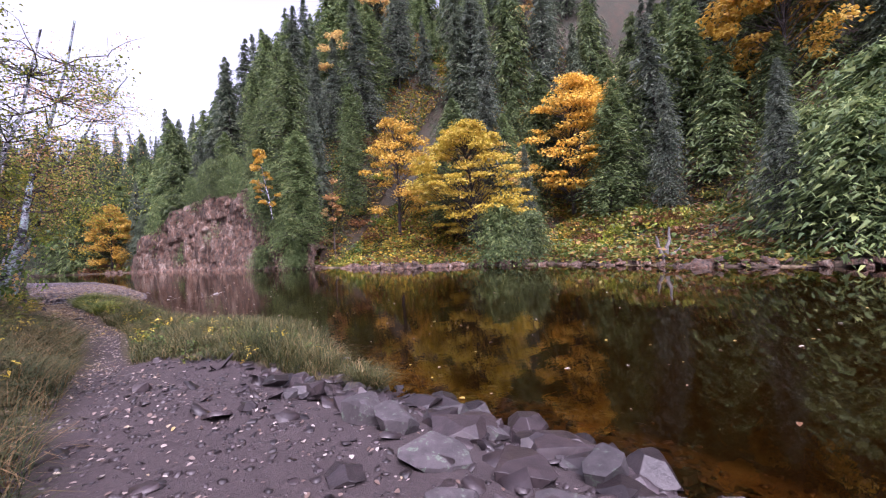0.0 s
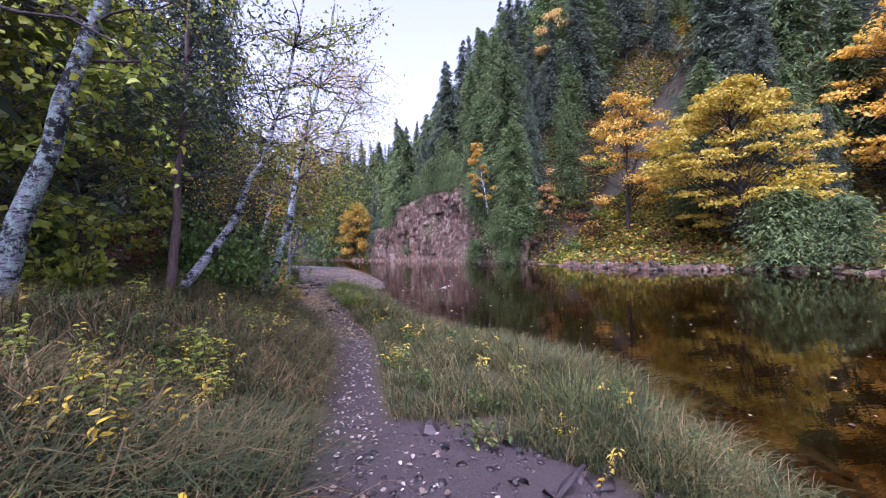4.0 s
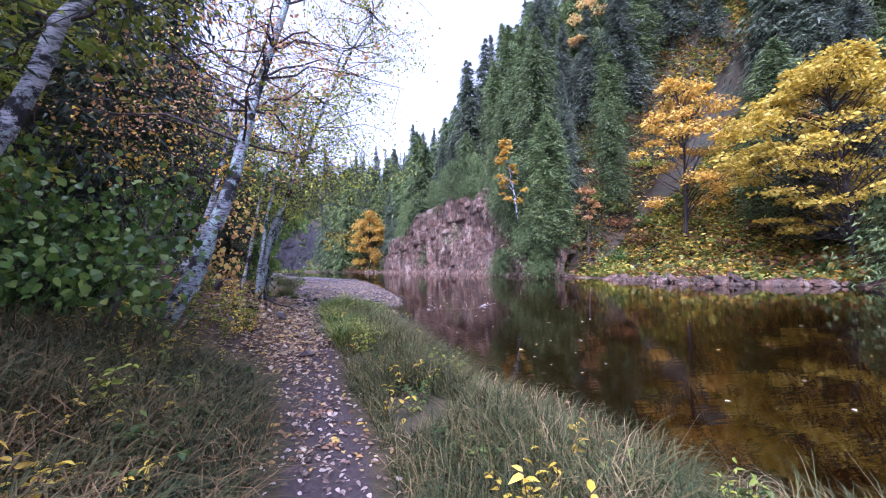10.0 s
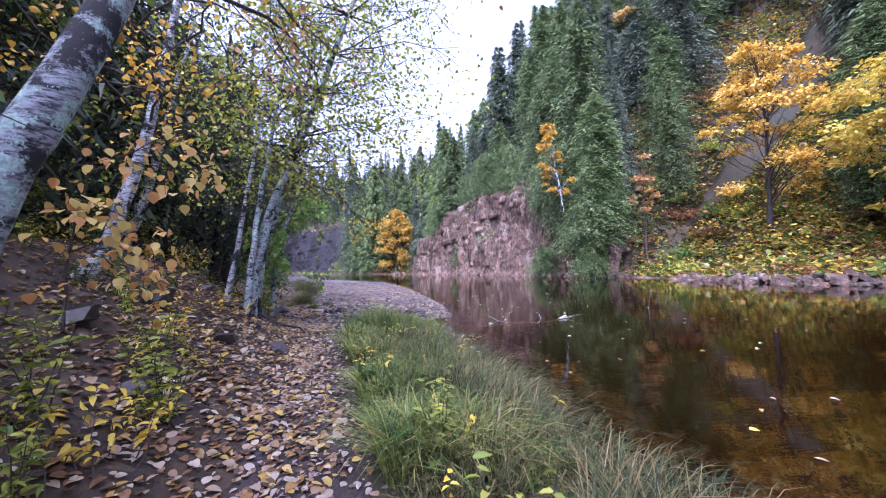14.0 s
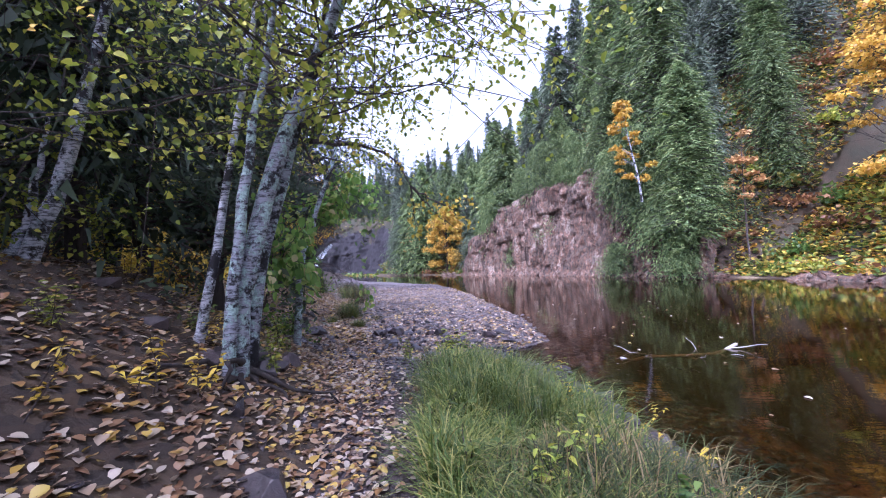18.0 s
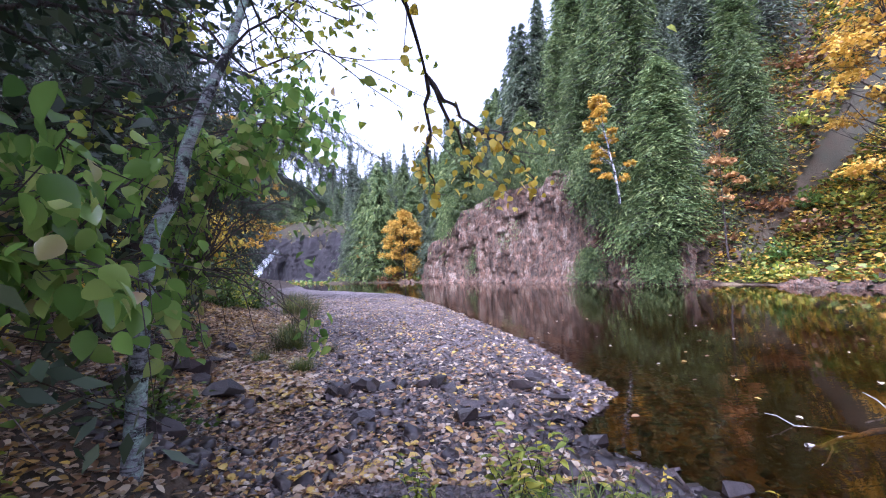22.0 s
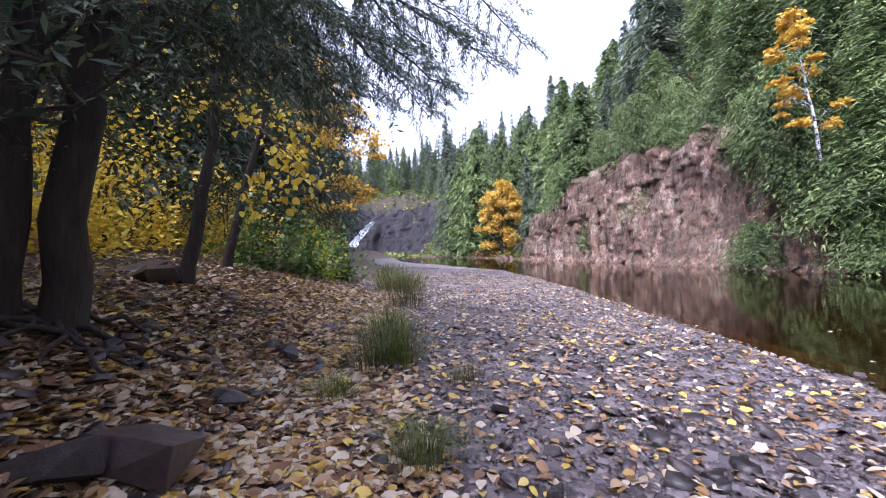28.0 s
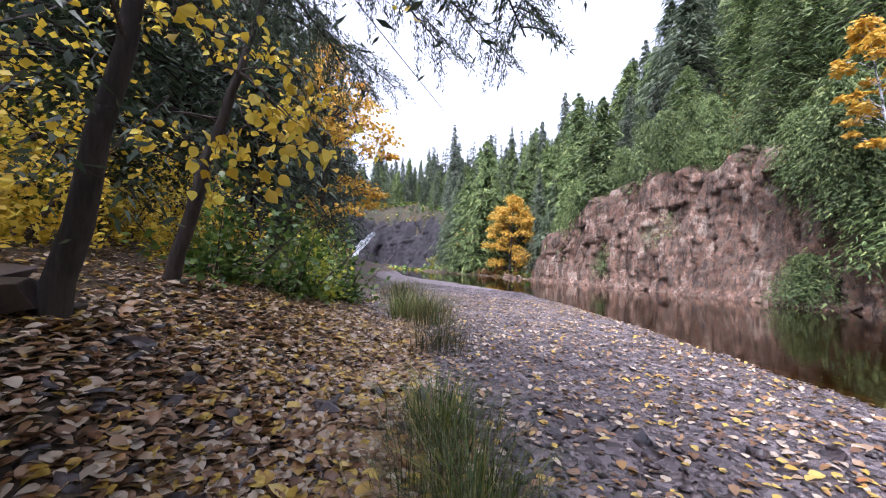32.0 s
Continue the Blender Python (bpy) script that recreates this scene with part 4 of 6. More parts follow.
for x, y in ((21.6, 43.5), (23.2, 44.2), (24.8, 43.2), (22.4, 45.6), (24.2, 46.0), (26.0, 45.0), (25.4, 47.4), (23.4, 47.6), (27.4, 46.6), (21.2, 45.0), (26.8, 42.6), (28.4, 44.2), (20.8, 47.2), (22.2, 48.8)):
    k = int(x * 7) % 4
    ob = thing("shrub", ("mixed green and yellow undergrowth", "rust-brown undergrowth", "green undergrowth shrub", "yellow-green undergrowth shrub")[k] + " on the far bank", "shrub", (x, y, on_ground(x, y) - 0.1), 50 * x, "undergrowth of the far bank")
    ob.scale = (1.1, 1.1, 1.2)
    part("stemwork", UNDER[k][0], ob)
    part("foliage", UNDER[k][1], ob)


# Low leafy growth and fallen leaves that cover the far slope
def cover(n, mat, size, seed, label, y0=-14, y1=82, deep=20, lo=0.5, x0=-12):
    r = np.random.default_rng(seed)
    x, y = r.uniform(x0, 62 if x0 == -12 else 12, n * 4), r.uniform(y0, y1, n * 4)
    s = bank_distance(x, y)
    ok = (s > lo) & (s < deep) & (rough(x, y, 2.2 + seed % 3) > 0.27) & ~((y > 49.0) & (y < 75.5) & (s < 3.2))
    x, y = x[ok][:n], y[ok][:n]
    h = height(x, y) + r.gamma(1.2, 0.16, len(x))
    a = r.uniform(0, 6.283, len(x))
    d, side, _ = frames_of(np.c_[np.cos(a), np.sin(a), r.normal(0, 0.35, len(x))], r, 0.4)
    ln = size * r.uniform(0.5, 1.4, len(x))
    v, q = kites(np.c_[x, y, h], d, side, ln, ln * 0.36)
    return tagged(new("ground_cover", mesh_of("ground_cover", v, q, mat)), label, "plants", kind="stuff")


cover(80000, L_FERNY, 0.34, 501, "mixed green and yellow ground cover on the far slope", deep=26)
cover(46000, L_BROWN, 0.34, 502, "rust-brown ground cover on the far slope", deep=26)
cover(24000, L_FERNY, 0.3, 509, "yellowing leafy growth high on the far slope", 26, 48, 30)
cover(16000, L_GOLD, 0.24, 510, "golden leaf fall on the far slope", 24, 50, 30)
cover(9000, L_LIME, 0.30, 503, "yellow-green ground cover on the far slope", 20, 50, 16)
cover(6000, L_YELLOW, 0.28, 506, "yellow-leaved saplings low on the far slope", 24, 48, 14, 1.5)
cover(16000, L_GOLD, 0.28, 504, "fallen golden leaves on the far slope", 26, 66, 22)
cover(16000, L_GREEN, 0.6, 507, "dark undergrowth round the upstream bend", 76, 135, 60, 1.0, -60)
cover(14000, L_FERNY, 0.6, 508, "mixed undergrowth round the upstream bend", 76, 135, 60, 1.0, -60)
cover(7000, L_SEDGE, 0.4, 505, "grass along the far shore", -5, 46, 5, 0.2)


# ---- rocks ----
def rock_mesh(name, seed, flat, mat, cuts=15):
    """An angular broken stone: a block cut by random planes, edges a little worn."""
    r = np.random.default_rng(seed)
    bm = bmesh.new()
    bmesh.ops.create_cube(bm, size=1.0)
    for _ in range(cuts):
        n = Vector(r.normal(0, 1, 3)).normalized()
        res = bmesh.ops.bisect_plane(bm, geom=bm.verts[:] + bm.edges[:] + bm.faces[:], plane_co=n * r.uniform(0.3, 0.5), plane_no=n, clear_outer=True)
        edges = [e for e in res["geom_cut"] if isinstance(e, bmesh.types.BMEdge)]
        if edges:
            bmesh.ops.edgenet_fill(bm, edges=edges)
    bmesh.ops.bevel(bm, geom=bm.edges[:], offset=0.009, segments=1, affect="EDGES")
    bmesh.ops.scale(bm, vec=(1.0, r.uniform(0.6, 0.95), flat), verts=bm.verts)
    bmesh.ops.recalc_face_normals(bm, faces=bm.faces[:])
    me = bpy.data.meshes.new(name)
    bm.to_mesh(me)
    bm.free()
    me.materials.append(mat)
    return me


BLOCKS = [rock_mesh("rock", 100 + i, f, M_SLATE) for i, f in enumerate((0.35, 0.45, 0.55, 0.7, 0.3, 0.5))]
MOSSY = [rock_mesh("rock", 120 + i, f, M_MOSSY) for i, f in enumerate((0.3, 0.45, 0.6))]
LEDGE = [rock_mesh("rock", 130 + i, f, M_CLIFF) for i, f in enumerate((0.3, 0.45, 0.6))]


def rock(me, x, y, size, label, group, turn=None, sink=0.3, tilt=12.0, z=None):
    ob = new("rock", me)
    g = on_ground(x, y) if z is None else z
    h = me.vertices and max(v.co.z for v in me.vertices) * size
    ob.matrix_world = pose(x, y, g + h * (1 - 2 * sink), rng.uniform(-tilt, tilt), rng.uniform(-tilt, tilt), rng.uniform(0, 360) if turn is None else turn)
    ob.scale = (size, size, size)
    return tagged(ob, label, "rock", group)


# Tumbled slabs along the first bank
for k in range(135):
    y = rng.uniform(1.6, 8.0)
    e = shore_x(y)
    x = e - abs(rng.normal(0.0, 0.85)) + 0.3
    if x < path_x(y) + 0.9 or x > 0.9 + (8.96 - y) * 0.96:
        continue
    rock((MOSSY if rng.random() < 0.3 else BLOCKS)[rng.integers(3)], x, y, (0.18 + 0.42 * rng.random() ** 1.5) * (1.15 if y < 5.5 else 0.9), "angular purple-grey slab on the bank", "slabs along the first bank")
for k in range(8):
    y = rng.uniform(0, 14)
    rock(BLOCKS[rng.integers(6)], shore_x(y) + abs(rng.normal(0.5, 0.9)), y, rng.uniform(0.1, 0.4), "drowned slate slab in the shallows", "slabs in the shallows", sink=0.45)
for k in range(16):
    y = rng.uniform(1, 9)
    rock(BLOCKS[rng.integers(6)], path_x(y) + rng.normal(0.2, 0.9), y, rng.uniform(0.05, 0.24), "flat slate stone trodden into the path", "stones in the path", sink=0.42, tilt=5)
# Stones of the wooded bank
for k in range(62):
    y = 15.5 + 16.5 * rng.random() ** 0.62
    x = path_x(y) - 0.7 - abs(rng.normal(0, 1.6))
    rock(BLOCKS[rng.integers(6)], x, y, 0.08 + 0.34 * rng.random() ** 1.5, "dark slate block among fallen leaves", "blocks under the trees", sink=0.35, tilt=18)
# Shore stones beside the grass
for k in range(58):
    y = rng.uniform(15.5, 25.6)
    rock(BLOCKS[rng.integers(6)], shore_x(y) + rng.normal(-0.08, 0.26), y, 0.07 + 0.27 * rng.random() ** 1.5, "wet slate slab at the water's edge", "slabs at the water's edge", sink=0.35)
# Stones of the bar's near end
for k in range(52):
    y = 25.6 + abs(rng.normal(0, 1.7))
    x = rng.uniform(-2.6, 1.2) + (y - 26) * -0.15
    if abs(x + 2.0 + (y - 25.5) * 0.33) < 0.45:
        continue
    rock(BLOCKS[rng.integers(6)], x, y, rng.uniform(0.1, 0.32) * (1.1 if y < 27.5 else 0.7), "dark slate block lying on the gravel", "blocks on the bar", sink=0.3)

# ---- shingle, fallen leaves and grass ----
def chips(count, xs_, ys_, size, flat, mat, name, label, seed, lift=0.0, tilt=0.2):
    """Flat angular pebbles, five-sided, each on the ground."""
    r = np.random.default_rng(seed)
    z = height(xs_, ys_) + lift
    n = len(xs_)
    sz = size(r, n)
    a = np.sort(r.uniform(0, 2 * np.pi, (n, 5)), axis=1) * 0.35 + np.linspace(0, 2 * np.pi, 5, endpoint=False)[None] * 0.9 + r.uniform(0, 6.28, (n, 1))
    rad = sz[:, None] * r.uniform(0.6, 1.15, (n, 5))
    tx, ty = r.normal(0, tilt, (n, 1)), r.normal(0, tilt, (n, 1))
    ring = lambda k, h: np.stack([xs_[:, None] + np.cos(a) * rad * k, ys_[:, None] + np.sin(a) * rad * k, z[:, None] + h + (np.cos(a) * tx + np.sin(a) * ty) * rad * k], -1)
    th = (sz * flat * r.uniform(0.6, 1.4, n))[:, None]
    v = np.concatenate([ring(1.0, -0.3 * th), ring(0.88, 0.75 * th)], 1).reshape(-1, 3)
    tri = [[5, 6, 7], [5, 7, 8], [5, 8, 9]] + [[i, (i + 1) % 5, 5 + (i + 1) % 5] for i in range(5)] + [[i, 5 + (i + 1) % 5, 5 + i] for i in range(5)]
    q = (np.arange(n)[:, None, None] * 10 + np.array(tri)[None]).reshape(-1, 3)
    return tagged(new(name, mesh_of(name, v, q, mat)), label, "gravel", kind="stuff")


r2 = np.random.default_rng(9)
fy = np.concatenate([r2.uniform(28, 41, 260), r2.uniform(45, 80, 420), r2.uniform(-5, 28, 160)])
fx = np.interp(fy, FAR[2:18, 1], FAR[2:18, 0]) + r2.normal(0.15, 0.45, len(fy))
chips(len(fy), fx, fy, lambda r, m: 0.12 + 0.5 * r.random(m) ** 2.5, 0.45, M_CLIFF, "shore_rocks", "broken rocks along the foot of the far bank", 2, 0.1, 0.3)
n = 42000
cy = 24.3 + 28 * r2.random(n) ** 1.7
cl, cr = bar_left(cy) - 0.4, shore_x(cy) + 0.35
cx = cl + (cr - cl) * r2.random(n)
chips(n, cx, cy, lambda r, m: 0.016 + 0.042 * r.random(m) ** 2.4 + 0.0009 * np.clip(cy - 30, 0, 40), 0.3, M_SHINGLE, "shingle", "flat purple-grey shingle of the gravel bar", 3)
n = 3500
cy = r2.uniform(0, 9, n)
cx = path_x(cy) + r2.normal(0.4, 1.0, n)
chips(n, cx, cy, lambda r, m: 0.010 + 0.04 * r.random(m) ** 3, 0.4, M_SLATE, "path_gravel", "small dark stone chips on the path", 4)
n = 900
cy = r2.uniform(0, 8.6, n)
cx = shore_x(cy) + 0.3 - r2.gamma(1.4, 0.55, n)
chips(n, cx, cy, lambda r, m: 0.03 + 0.15 * r.random(m) ** 2.2, 0.2, M_SLATE, "bank_stones", "flat dark slate pieces along the bank", 6, 0.01, 0.35)
n = 4200
cy = r2.uniform(17.5, 26.5, n)
cx = path_x(cy) + 0.1 + r2.normal(0, 0.45, n)
chips(n, cx, cy, lambda r, m: 0.012 + 0.035 * r.random(m) ** 2.5, 0.3, M_SLATE, "path_gravel", "flat purple-grey stone chips on the path", 7)
n = 700
cy = 24.6 + 8 * r2.random(n) ** 1.6
cx = bar_left(cy) - 1.4 + (shore_x(cy) - bar_left(cy) + 1.2) * r2.random(n) ** 1.4
chips(n, cx, cy, lambda r, m: 0.05 + 0.07 * r.random(m) ** 2, 0.35, M_SLATE, "bar_stones", "dark flat stones on the gravel bar", 8, 0.01, 0.35)
n = 1500
cy = r2.uniform(15.5, 26, n)
cx = shore_x(cy) + r2.normal(-0.1, 0.22, n)
chips(n, cx, cy, lambda r, m: 0.03 + 0.1 * r.random(m) ** 2, 0.25, M_SLATE, "shore_stones", "flat wet slate pieces at the water's edge", 9, 0.015, 0.3)
n = 9000
cy = np.concatenate([r2.uniform(0, 30, n // 2), r2.uniform(17, 31, n - n // 2)])
cx = shore_x(cy) + r2.gamma(1.3, 0.5, n) - 0.05
chips(n, cx, cy, lambda r, m: 0.03 + 0.09 * r.random(m) ** 2, 0.3, M_SHINGLE, "bed_stones", "brown flat stones on the river bed", 5)


def litter(count, xs_, ys_, size, mat, name, label, seed, water_level=False):
    r = np.random.default_rng(seed)
    m = len(xs_)
    z = np.maximum(height(xs_, ys_), 0.004 if water_level else -9) + r.uniform(0.006, 0.03, m) * (0.2 if water_level else 1)
    a = r.uniform(0, 2 * np.pi, m)
    d = np.c_[np.cos(a), np.sin(a), r.normal(0, 0.05 if water_level else 0.28, m)]
    d, side, nrm = frames_of(d, r, 0.9 if water_level else 0.72)
    ln = size * r.uniform(0.5, 1.35, m)
    v, q = round_leaves(np.c_[xs_, ys_, z] - d * ln[:, None] * 0.5, d, side, nrm, ln, ln * r.uniform(0.26, 0.46, m), 0.04 if water_level else 0.12)
    return tagged(new(name, mesh_of(name, v, q, mat)), label, "leaves", kind="stuff")


n = 3400
ly = r2.uniform(0.5, 24, n)
lx = path_x(ly) + r2.normal(0, 0.26, n) * np.interp(ly, [5, 9], [4.2, 1.0])
litter(n, lx, ly, 0.038, L_FALLPALE, "fallen_leaves", "pale fallen leaves on the path", 11)
n = 30000
ly = 15.6 + 21.4 * r2.random(n) ** 0.85
lx = path_x(ly) + 0.25 - r2.gamma(1.6, 1.2, n)
litter(n, lx, ly, 0.062, L_FALLEN, "fallen_leaves", "brown and yellow fallen leaves under the trees", 12)
n = 2000
ly = r2.uniform(13.5, 26.5, n)
lx = path_x(ly) + r2.normal(0, 0.33, n)
litter(n, lx, ly, 0.052, L_FALLEN, "fallen_leaves", "yellow and brown leaves trodden into the path", 15)
n = 15000
ly = 26.5 + 9 * r2.random(n) ** 1.2
lx = bar_left(ly) + 1.3 - r2.gamma(2.0, 0.9, n)
litter(n, lx, ly, 0.1, L_FALLEN, "fallen_leaves", "thick brown and yellow leaf litter beside the bar", 16)
n = 14000
ly = 24.5 + 22 * r2.random(n) ** 1.5
lx = bar_left(ly) + (shore_x(ly) - bar_left(ly)) * r2.random(n) ** 1.25
litter(n, lx, ly, 0.075, L_FALLEN, "fallen_leaves", "scattered leaves on the gravel bar", 13)
n = 190
ly = r2.uniform(2, 34, n)
lx = shore_x(ly) + r2.gamma(2.0, 2.4, n)
litter(n, lx, ly, 0.075, L_FALLEN, "floating_leaves", "pale leaves floating on the river", 14, True)


def grass(xs_, ys_, tall, mat, name, label, seed, thin=0.006, lean=0.5):
    """Blades of grass, each bent over: three joints and a point."""
    r = np.random.default_rng(seed)
    m = len(xs_)
    z = height(xs_, ys_) - 0.02
    h = tall * r.uniform(0.5, 1.25, m)
    a = r.uniform(0, 2 * np.pi, m)
    out = h * np.abs(r.normal(lean, 0.3, m))
    o = np.c_[np.cos(a), np.sin(a)]
    w = thin * r.uniform(0.7, 1.4, m)
    side = np.c_[-o[:, 1], o[:, 0], np.zeros(m)]
    pts = []
    for t, k in ((0, 1.0), (0.45, 0.9), (0.8, 0.6)):
        c = np.c_[xs_ + o[:, 0] * out * t ** 2, ys_ + o[:, 1] * out * t ** 2, z + h * (t - 0.28 * t ** 3 * np.minimum(1.5, out / np.maximum(h, 1e-3)))]
        pts += [c + side * (w * k)[:, None], c - side * (w * k)[:, None]]
    pts.append(np.c_[xs_ + o[:, 0] * out, ys_ + o[:, 1] * out, z + h * (1 - 0.38 * np.minimum(1.6, out / np.maximum(h, 1e-3)))])
    v = np.stack(pts, 1).reshape(-1, 3)
    tri = np.array([[0, 1, 2], [1, 3, 2], [2, 3, 4], [3, 5, 4], [4, 5, 6]])
    q = (np.arange(m)[:, None, None] * 7 + tri[None]).reshape(-1, 3)
    return tagged(new(name, mesh_of(name, v, q, mat)), label, "grass", kind="stuff")


n = 56000
gy = r2.uniform(6.0, 20.5, n)
share = r2.random(n)
lo, hi = np.maximum(path_x(gy) + np.interp(gy, [9, 14, 20], [0.36, 0.4, 0.5]), 0.72 + (8.96 - gy) * 0.96), shore_x(gy) + 0.05
gx = lo + (hi - lo) * share
keep = (rough(gx, gy, 0.5) > 0.3) & (lo < hi)
grass(gx[keep], gy[keep], 0.10 + 0.42 * np.minimum(1, 1.6 * share[keep] + 0.25) * (0.6 + 0.6 * rough(gx[keep], gy[keep], 0.9)), L_GRASS, "grass", "tall grass of the river bank", 21, 0.0032, 0.8)
n = 46000
gy = r2.uniform(-0.5, 15.4, n)
gx = path_x(gy) - np.interp(gy, [0, 5.7, 9, 15, 16.5], [0.6, 0.5, 0.3, 0.42, 0.9]) - r2.gamma(1.5, 1.1, n)
keep = gx > -5.5
grass(gx[keep], gy[keep], 0.08 + 0.34 * (0.4 + 1.0 * rough(gx[keep], gy[keep], 0.8)), L_STRAW, "grass", "trampled dry meadow grass beside the path", 22, 0.004, 1.2)
n = 30000
gy = r2.uniform(16.6, 23.4, n)
lo, hi = path_x(gy) + np.interp(gy, [18, 21, 23.4], [0.4, 0.36, 0.8]), shore_x(gy) - np.interp(gy, [17, 21, 23.4], [0.2, 0.55, 1.0])
gx = lo + (hi - lo) * r2.random(n)
keep = (rough(gx, gy, 0.45) > 0.28) & (lo < hi)
gx, gy = gx[keep], gy[keep]
grass(gx, gy, 0.16 + 0.36 * rough(gx, gy, 0.6), L_SEDGE, "sedge", "bright green sedge clumps on the bank", 23, 0.004, 0.9)


# ---- trees of the near bank ----
def clear_of_walk(p):
    """Which places leave head room over the trodden way."""
    return (np.abs(p[:, 0] - path_x(p[:, 1]) + 0.15) > np.interp(p[:, 1], [16.5, 17, 18.5, 19, 21, 23, 27, 28.5], [0.95, 0.5, 0.5, 0.95, 0.95, 0.42, 0.42, 0.95])) | (p[:, 2] > path_z(p[:, 1]) + 2.35) | (p[:, 1] > 34)


def limb_tree(name, label, stems, bark, leaf, leaf_len, twigs, per, seed, droop=0.35, reach=1.0, low=0.35, broad=True, width=0.42, category="tree", sub=3):
    """A tree from given stems (each a list of points with a foot radius): trunks, twigs and leaves."""
    r = np.random.default_rng(seed)
    ob = new(name)
    foot = np.array(stems[0][0][0], float)
    ob.matrix_world = Matrix.Translation(foot)
    tagged(ob, label, category)
    twig_pieces, base, along = [], [], []
    for pts, rad in stems:
        p = np.array(pts, float) - foot
        t = np.linspace(0, len(p) - 1, 14)
        k = np.arange(len(p))
        s = np.c_[[np.interp(t, k, p[:, i]) for i in range(3)]].T
        for _ in range(2):
            s[1:-1] = (s[:-2] + 2 * s[1:-1] + s[2:]) / 4
        s[1:-1] += r.normal(0, rad * 0.18, (12, 3))
        s = np.vstack([s[0] + (s[0] - s[1]) * 0.4, s])
        rr = rad * np.r_[1.35, 1.12, np.linspace(1.0, 0.22, 13)]
        part("trunk", mesh_of(name + "_trunk", *tube(s, rr, 12), bark, True), ob)
        for _ in range(twigs):
            i = int(len(s) * (low + (1 - low) * r.random()) - 1)
            a = r.uniform(0, 2 * np.pi)
            L = reach * r.uniform(0.5, 1.3)
            tip = s[i] + np.array([np.cos(a) * L, np.sin(a) * L, L * r.uniform(-droop, 0.5)])
            if not clear_of_walk(np.array([tip, (tip + s[i]) / 2]) + foot).all():
                continue
            limb = bent(s[i], tip, 6, 0.05 * L, r, -0.05 * L)
            twig_pieces.append(tube(limb, np.linspace(max(0.008, rad * 0.18), 0.003, 6), 5))
            for _ in range(sub):
                q0 = limb[r.integers(2, 6)]
                q1 = q0 + r.normal(0, 1, 3) * 0.35 * L * np.array([1, 1, 0.6]) + np.array([0, 0, -0.12 * L])
                tw = bent(q0, q1, 4, 0.02, r, 0.03)
                twig_pieces.append(tube(tw, [0.005, 0.004, 0.003, 0.002], 3))
                m = max(1, per // sub)
                base.append(tw[r.integers(0, 4, m)] + r.normal(0, 0.07 * L + 0.02, (m, 3)))
                along.append(np.c_[r.normal(0, 1, (m, 2)), -np.abs(r.normal(0.5, 0.4, m))])
    if twig_pieces:
        part("twigwork", mesh_of(name + "_twigwork", *join_polys(twig_pieces), M_TWIG, True), ob)["kind"] = "stuff"
    if per and base:
        base, along = np.concatenate(base), np.concatenate(along)
        free = clear_of_walk(base + foot)
        base, along = base[free], along[free]
        d, side, nrm = frames_of(along, r, 0.25)
        ln = leaf_len * r.uniform(0.55, 1.25, len(base))
        v, q = broad_leaves(base, d, side, nrm, ln, ln * width) if broad else kites(base, d, side, ln, ln * width)
        part("foliage", mesh_of(name + "_foliage", v, q, leaf), ob)["kind"] = "stuff"
    return ob


def gz(x, y, dz=-0.1):
    return (x, y, on_ground(x, y) + dz)


limb_tree("birch", "white birch with black scars at the meadow's edge", [([gz(-2.67, 8.13), (-2.53, 8.2, 2.14), (-2.33, 8.22, 3.0), (-2.13, 8.25, 3.88), (-1.8, 8.4, 5.5), (-1.4, 8.8, 8.5)], 0.1)], M_BIRCH, L_LIME, 0.06, 24, 80, 301, low=0.6, reach=1.3)
limb_tree("birch", "lichened leaning birch at the meadow's edge", [([gz(-3.66, 10.82), (-3.38, 10.82, 2.65), (-2.89, 10.82, 4.03), (-2.53, 10.82, 5.24), (-1.99, 10.9, 6.3), (-1.2, 11.2, 9.2)], 0.13)], M_LICHEN, L_LIME, 0.06, 30, 80, 302, low=0.55, reach=1.5)
limb_tree("pine", "slender reddish-barked pine with sparse dark crown", [([gz(-2.6, 12.6), (-2.47, 12.6, 2.04), (-2.37, 12.6, 3.51), (-2.25, 12.6, 5.0), (-2.1, 12.7, 7.5)], 0.08)], M_PINEBARK, L_HEMLOCK, 0.12, 36, 150, 303, low=0.55, reach=1.3, broad=False, width=0.14)
limb_tree("birch", "white birch leaning steeply from its foot", [([gz(-2.9, 13.78), (-2.5, 13.82, 1.85), (-2.1, 13.9, 2.3), (-1.66, 13.96, 3.3), (-1.3, 14.04, 4.1), (-1.0, 14.12, 4.95), (-0.5, 14.3, 7.5)], 0.095)], M_BIRCH, L_LIME, 0.06, 40, 110, 304, low=0.62, reach=1.5, sub=5)
limb_tree("birch", "blue-green lichened birch leaning over the path", [([gz(-1.98, 16.3), (-1.66, 16.4, 1.5), (-1.42, 16.5, 2.07), (-1.25, 16.8, 2.95), (-1.2, 17.1, 3.7), (-1.12, 17.6, 4.6), (-0.75, 17.6, 5.74), (-0.45, 17.7, 6.9), (0.0, 18.0, 9.5)], 0.12)], M_LICHEN, L_ORANGE, 0.05, 50, 90, 305, low=0.55, reach=1.9, sub=5)
limb_tree("birch", "slanting black-and-white birch above a mossy stone", [([gz(-2.95, 19.04), (-2.68, 19.04, 1.77), (-2.42, 19.04, 2.57), (-2.2, 19.04, 3.34), (-1.98, 19.04, 4.42), (-1.5, 19.2, 7.5)], 0.085)], M_BIRCH, L_GOLD, 0.065, 16, 60, 306, low=0.6, reach=1.6, sub=5)
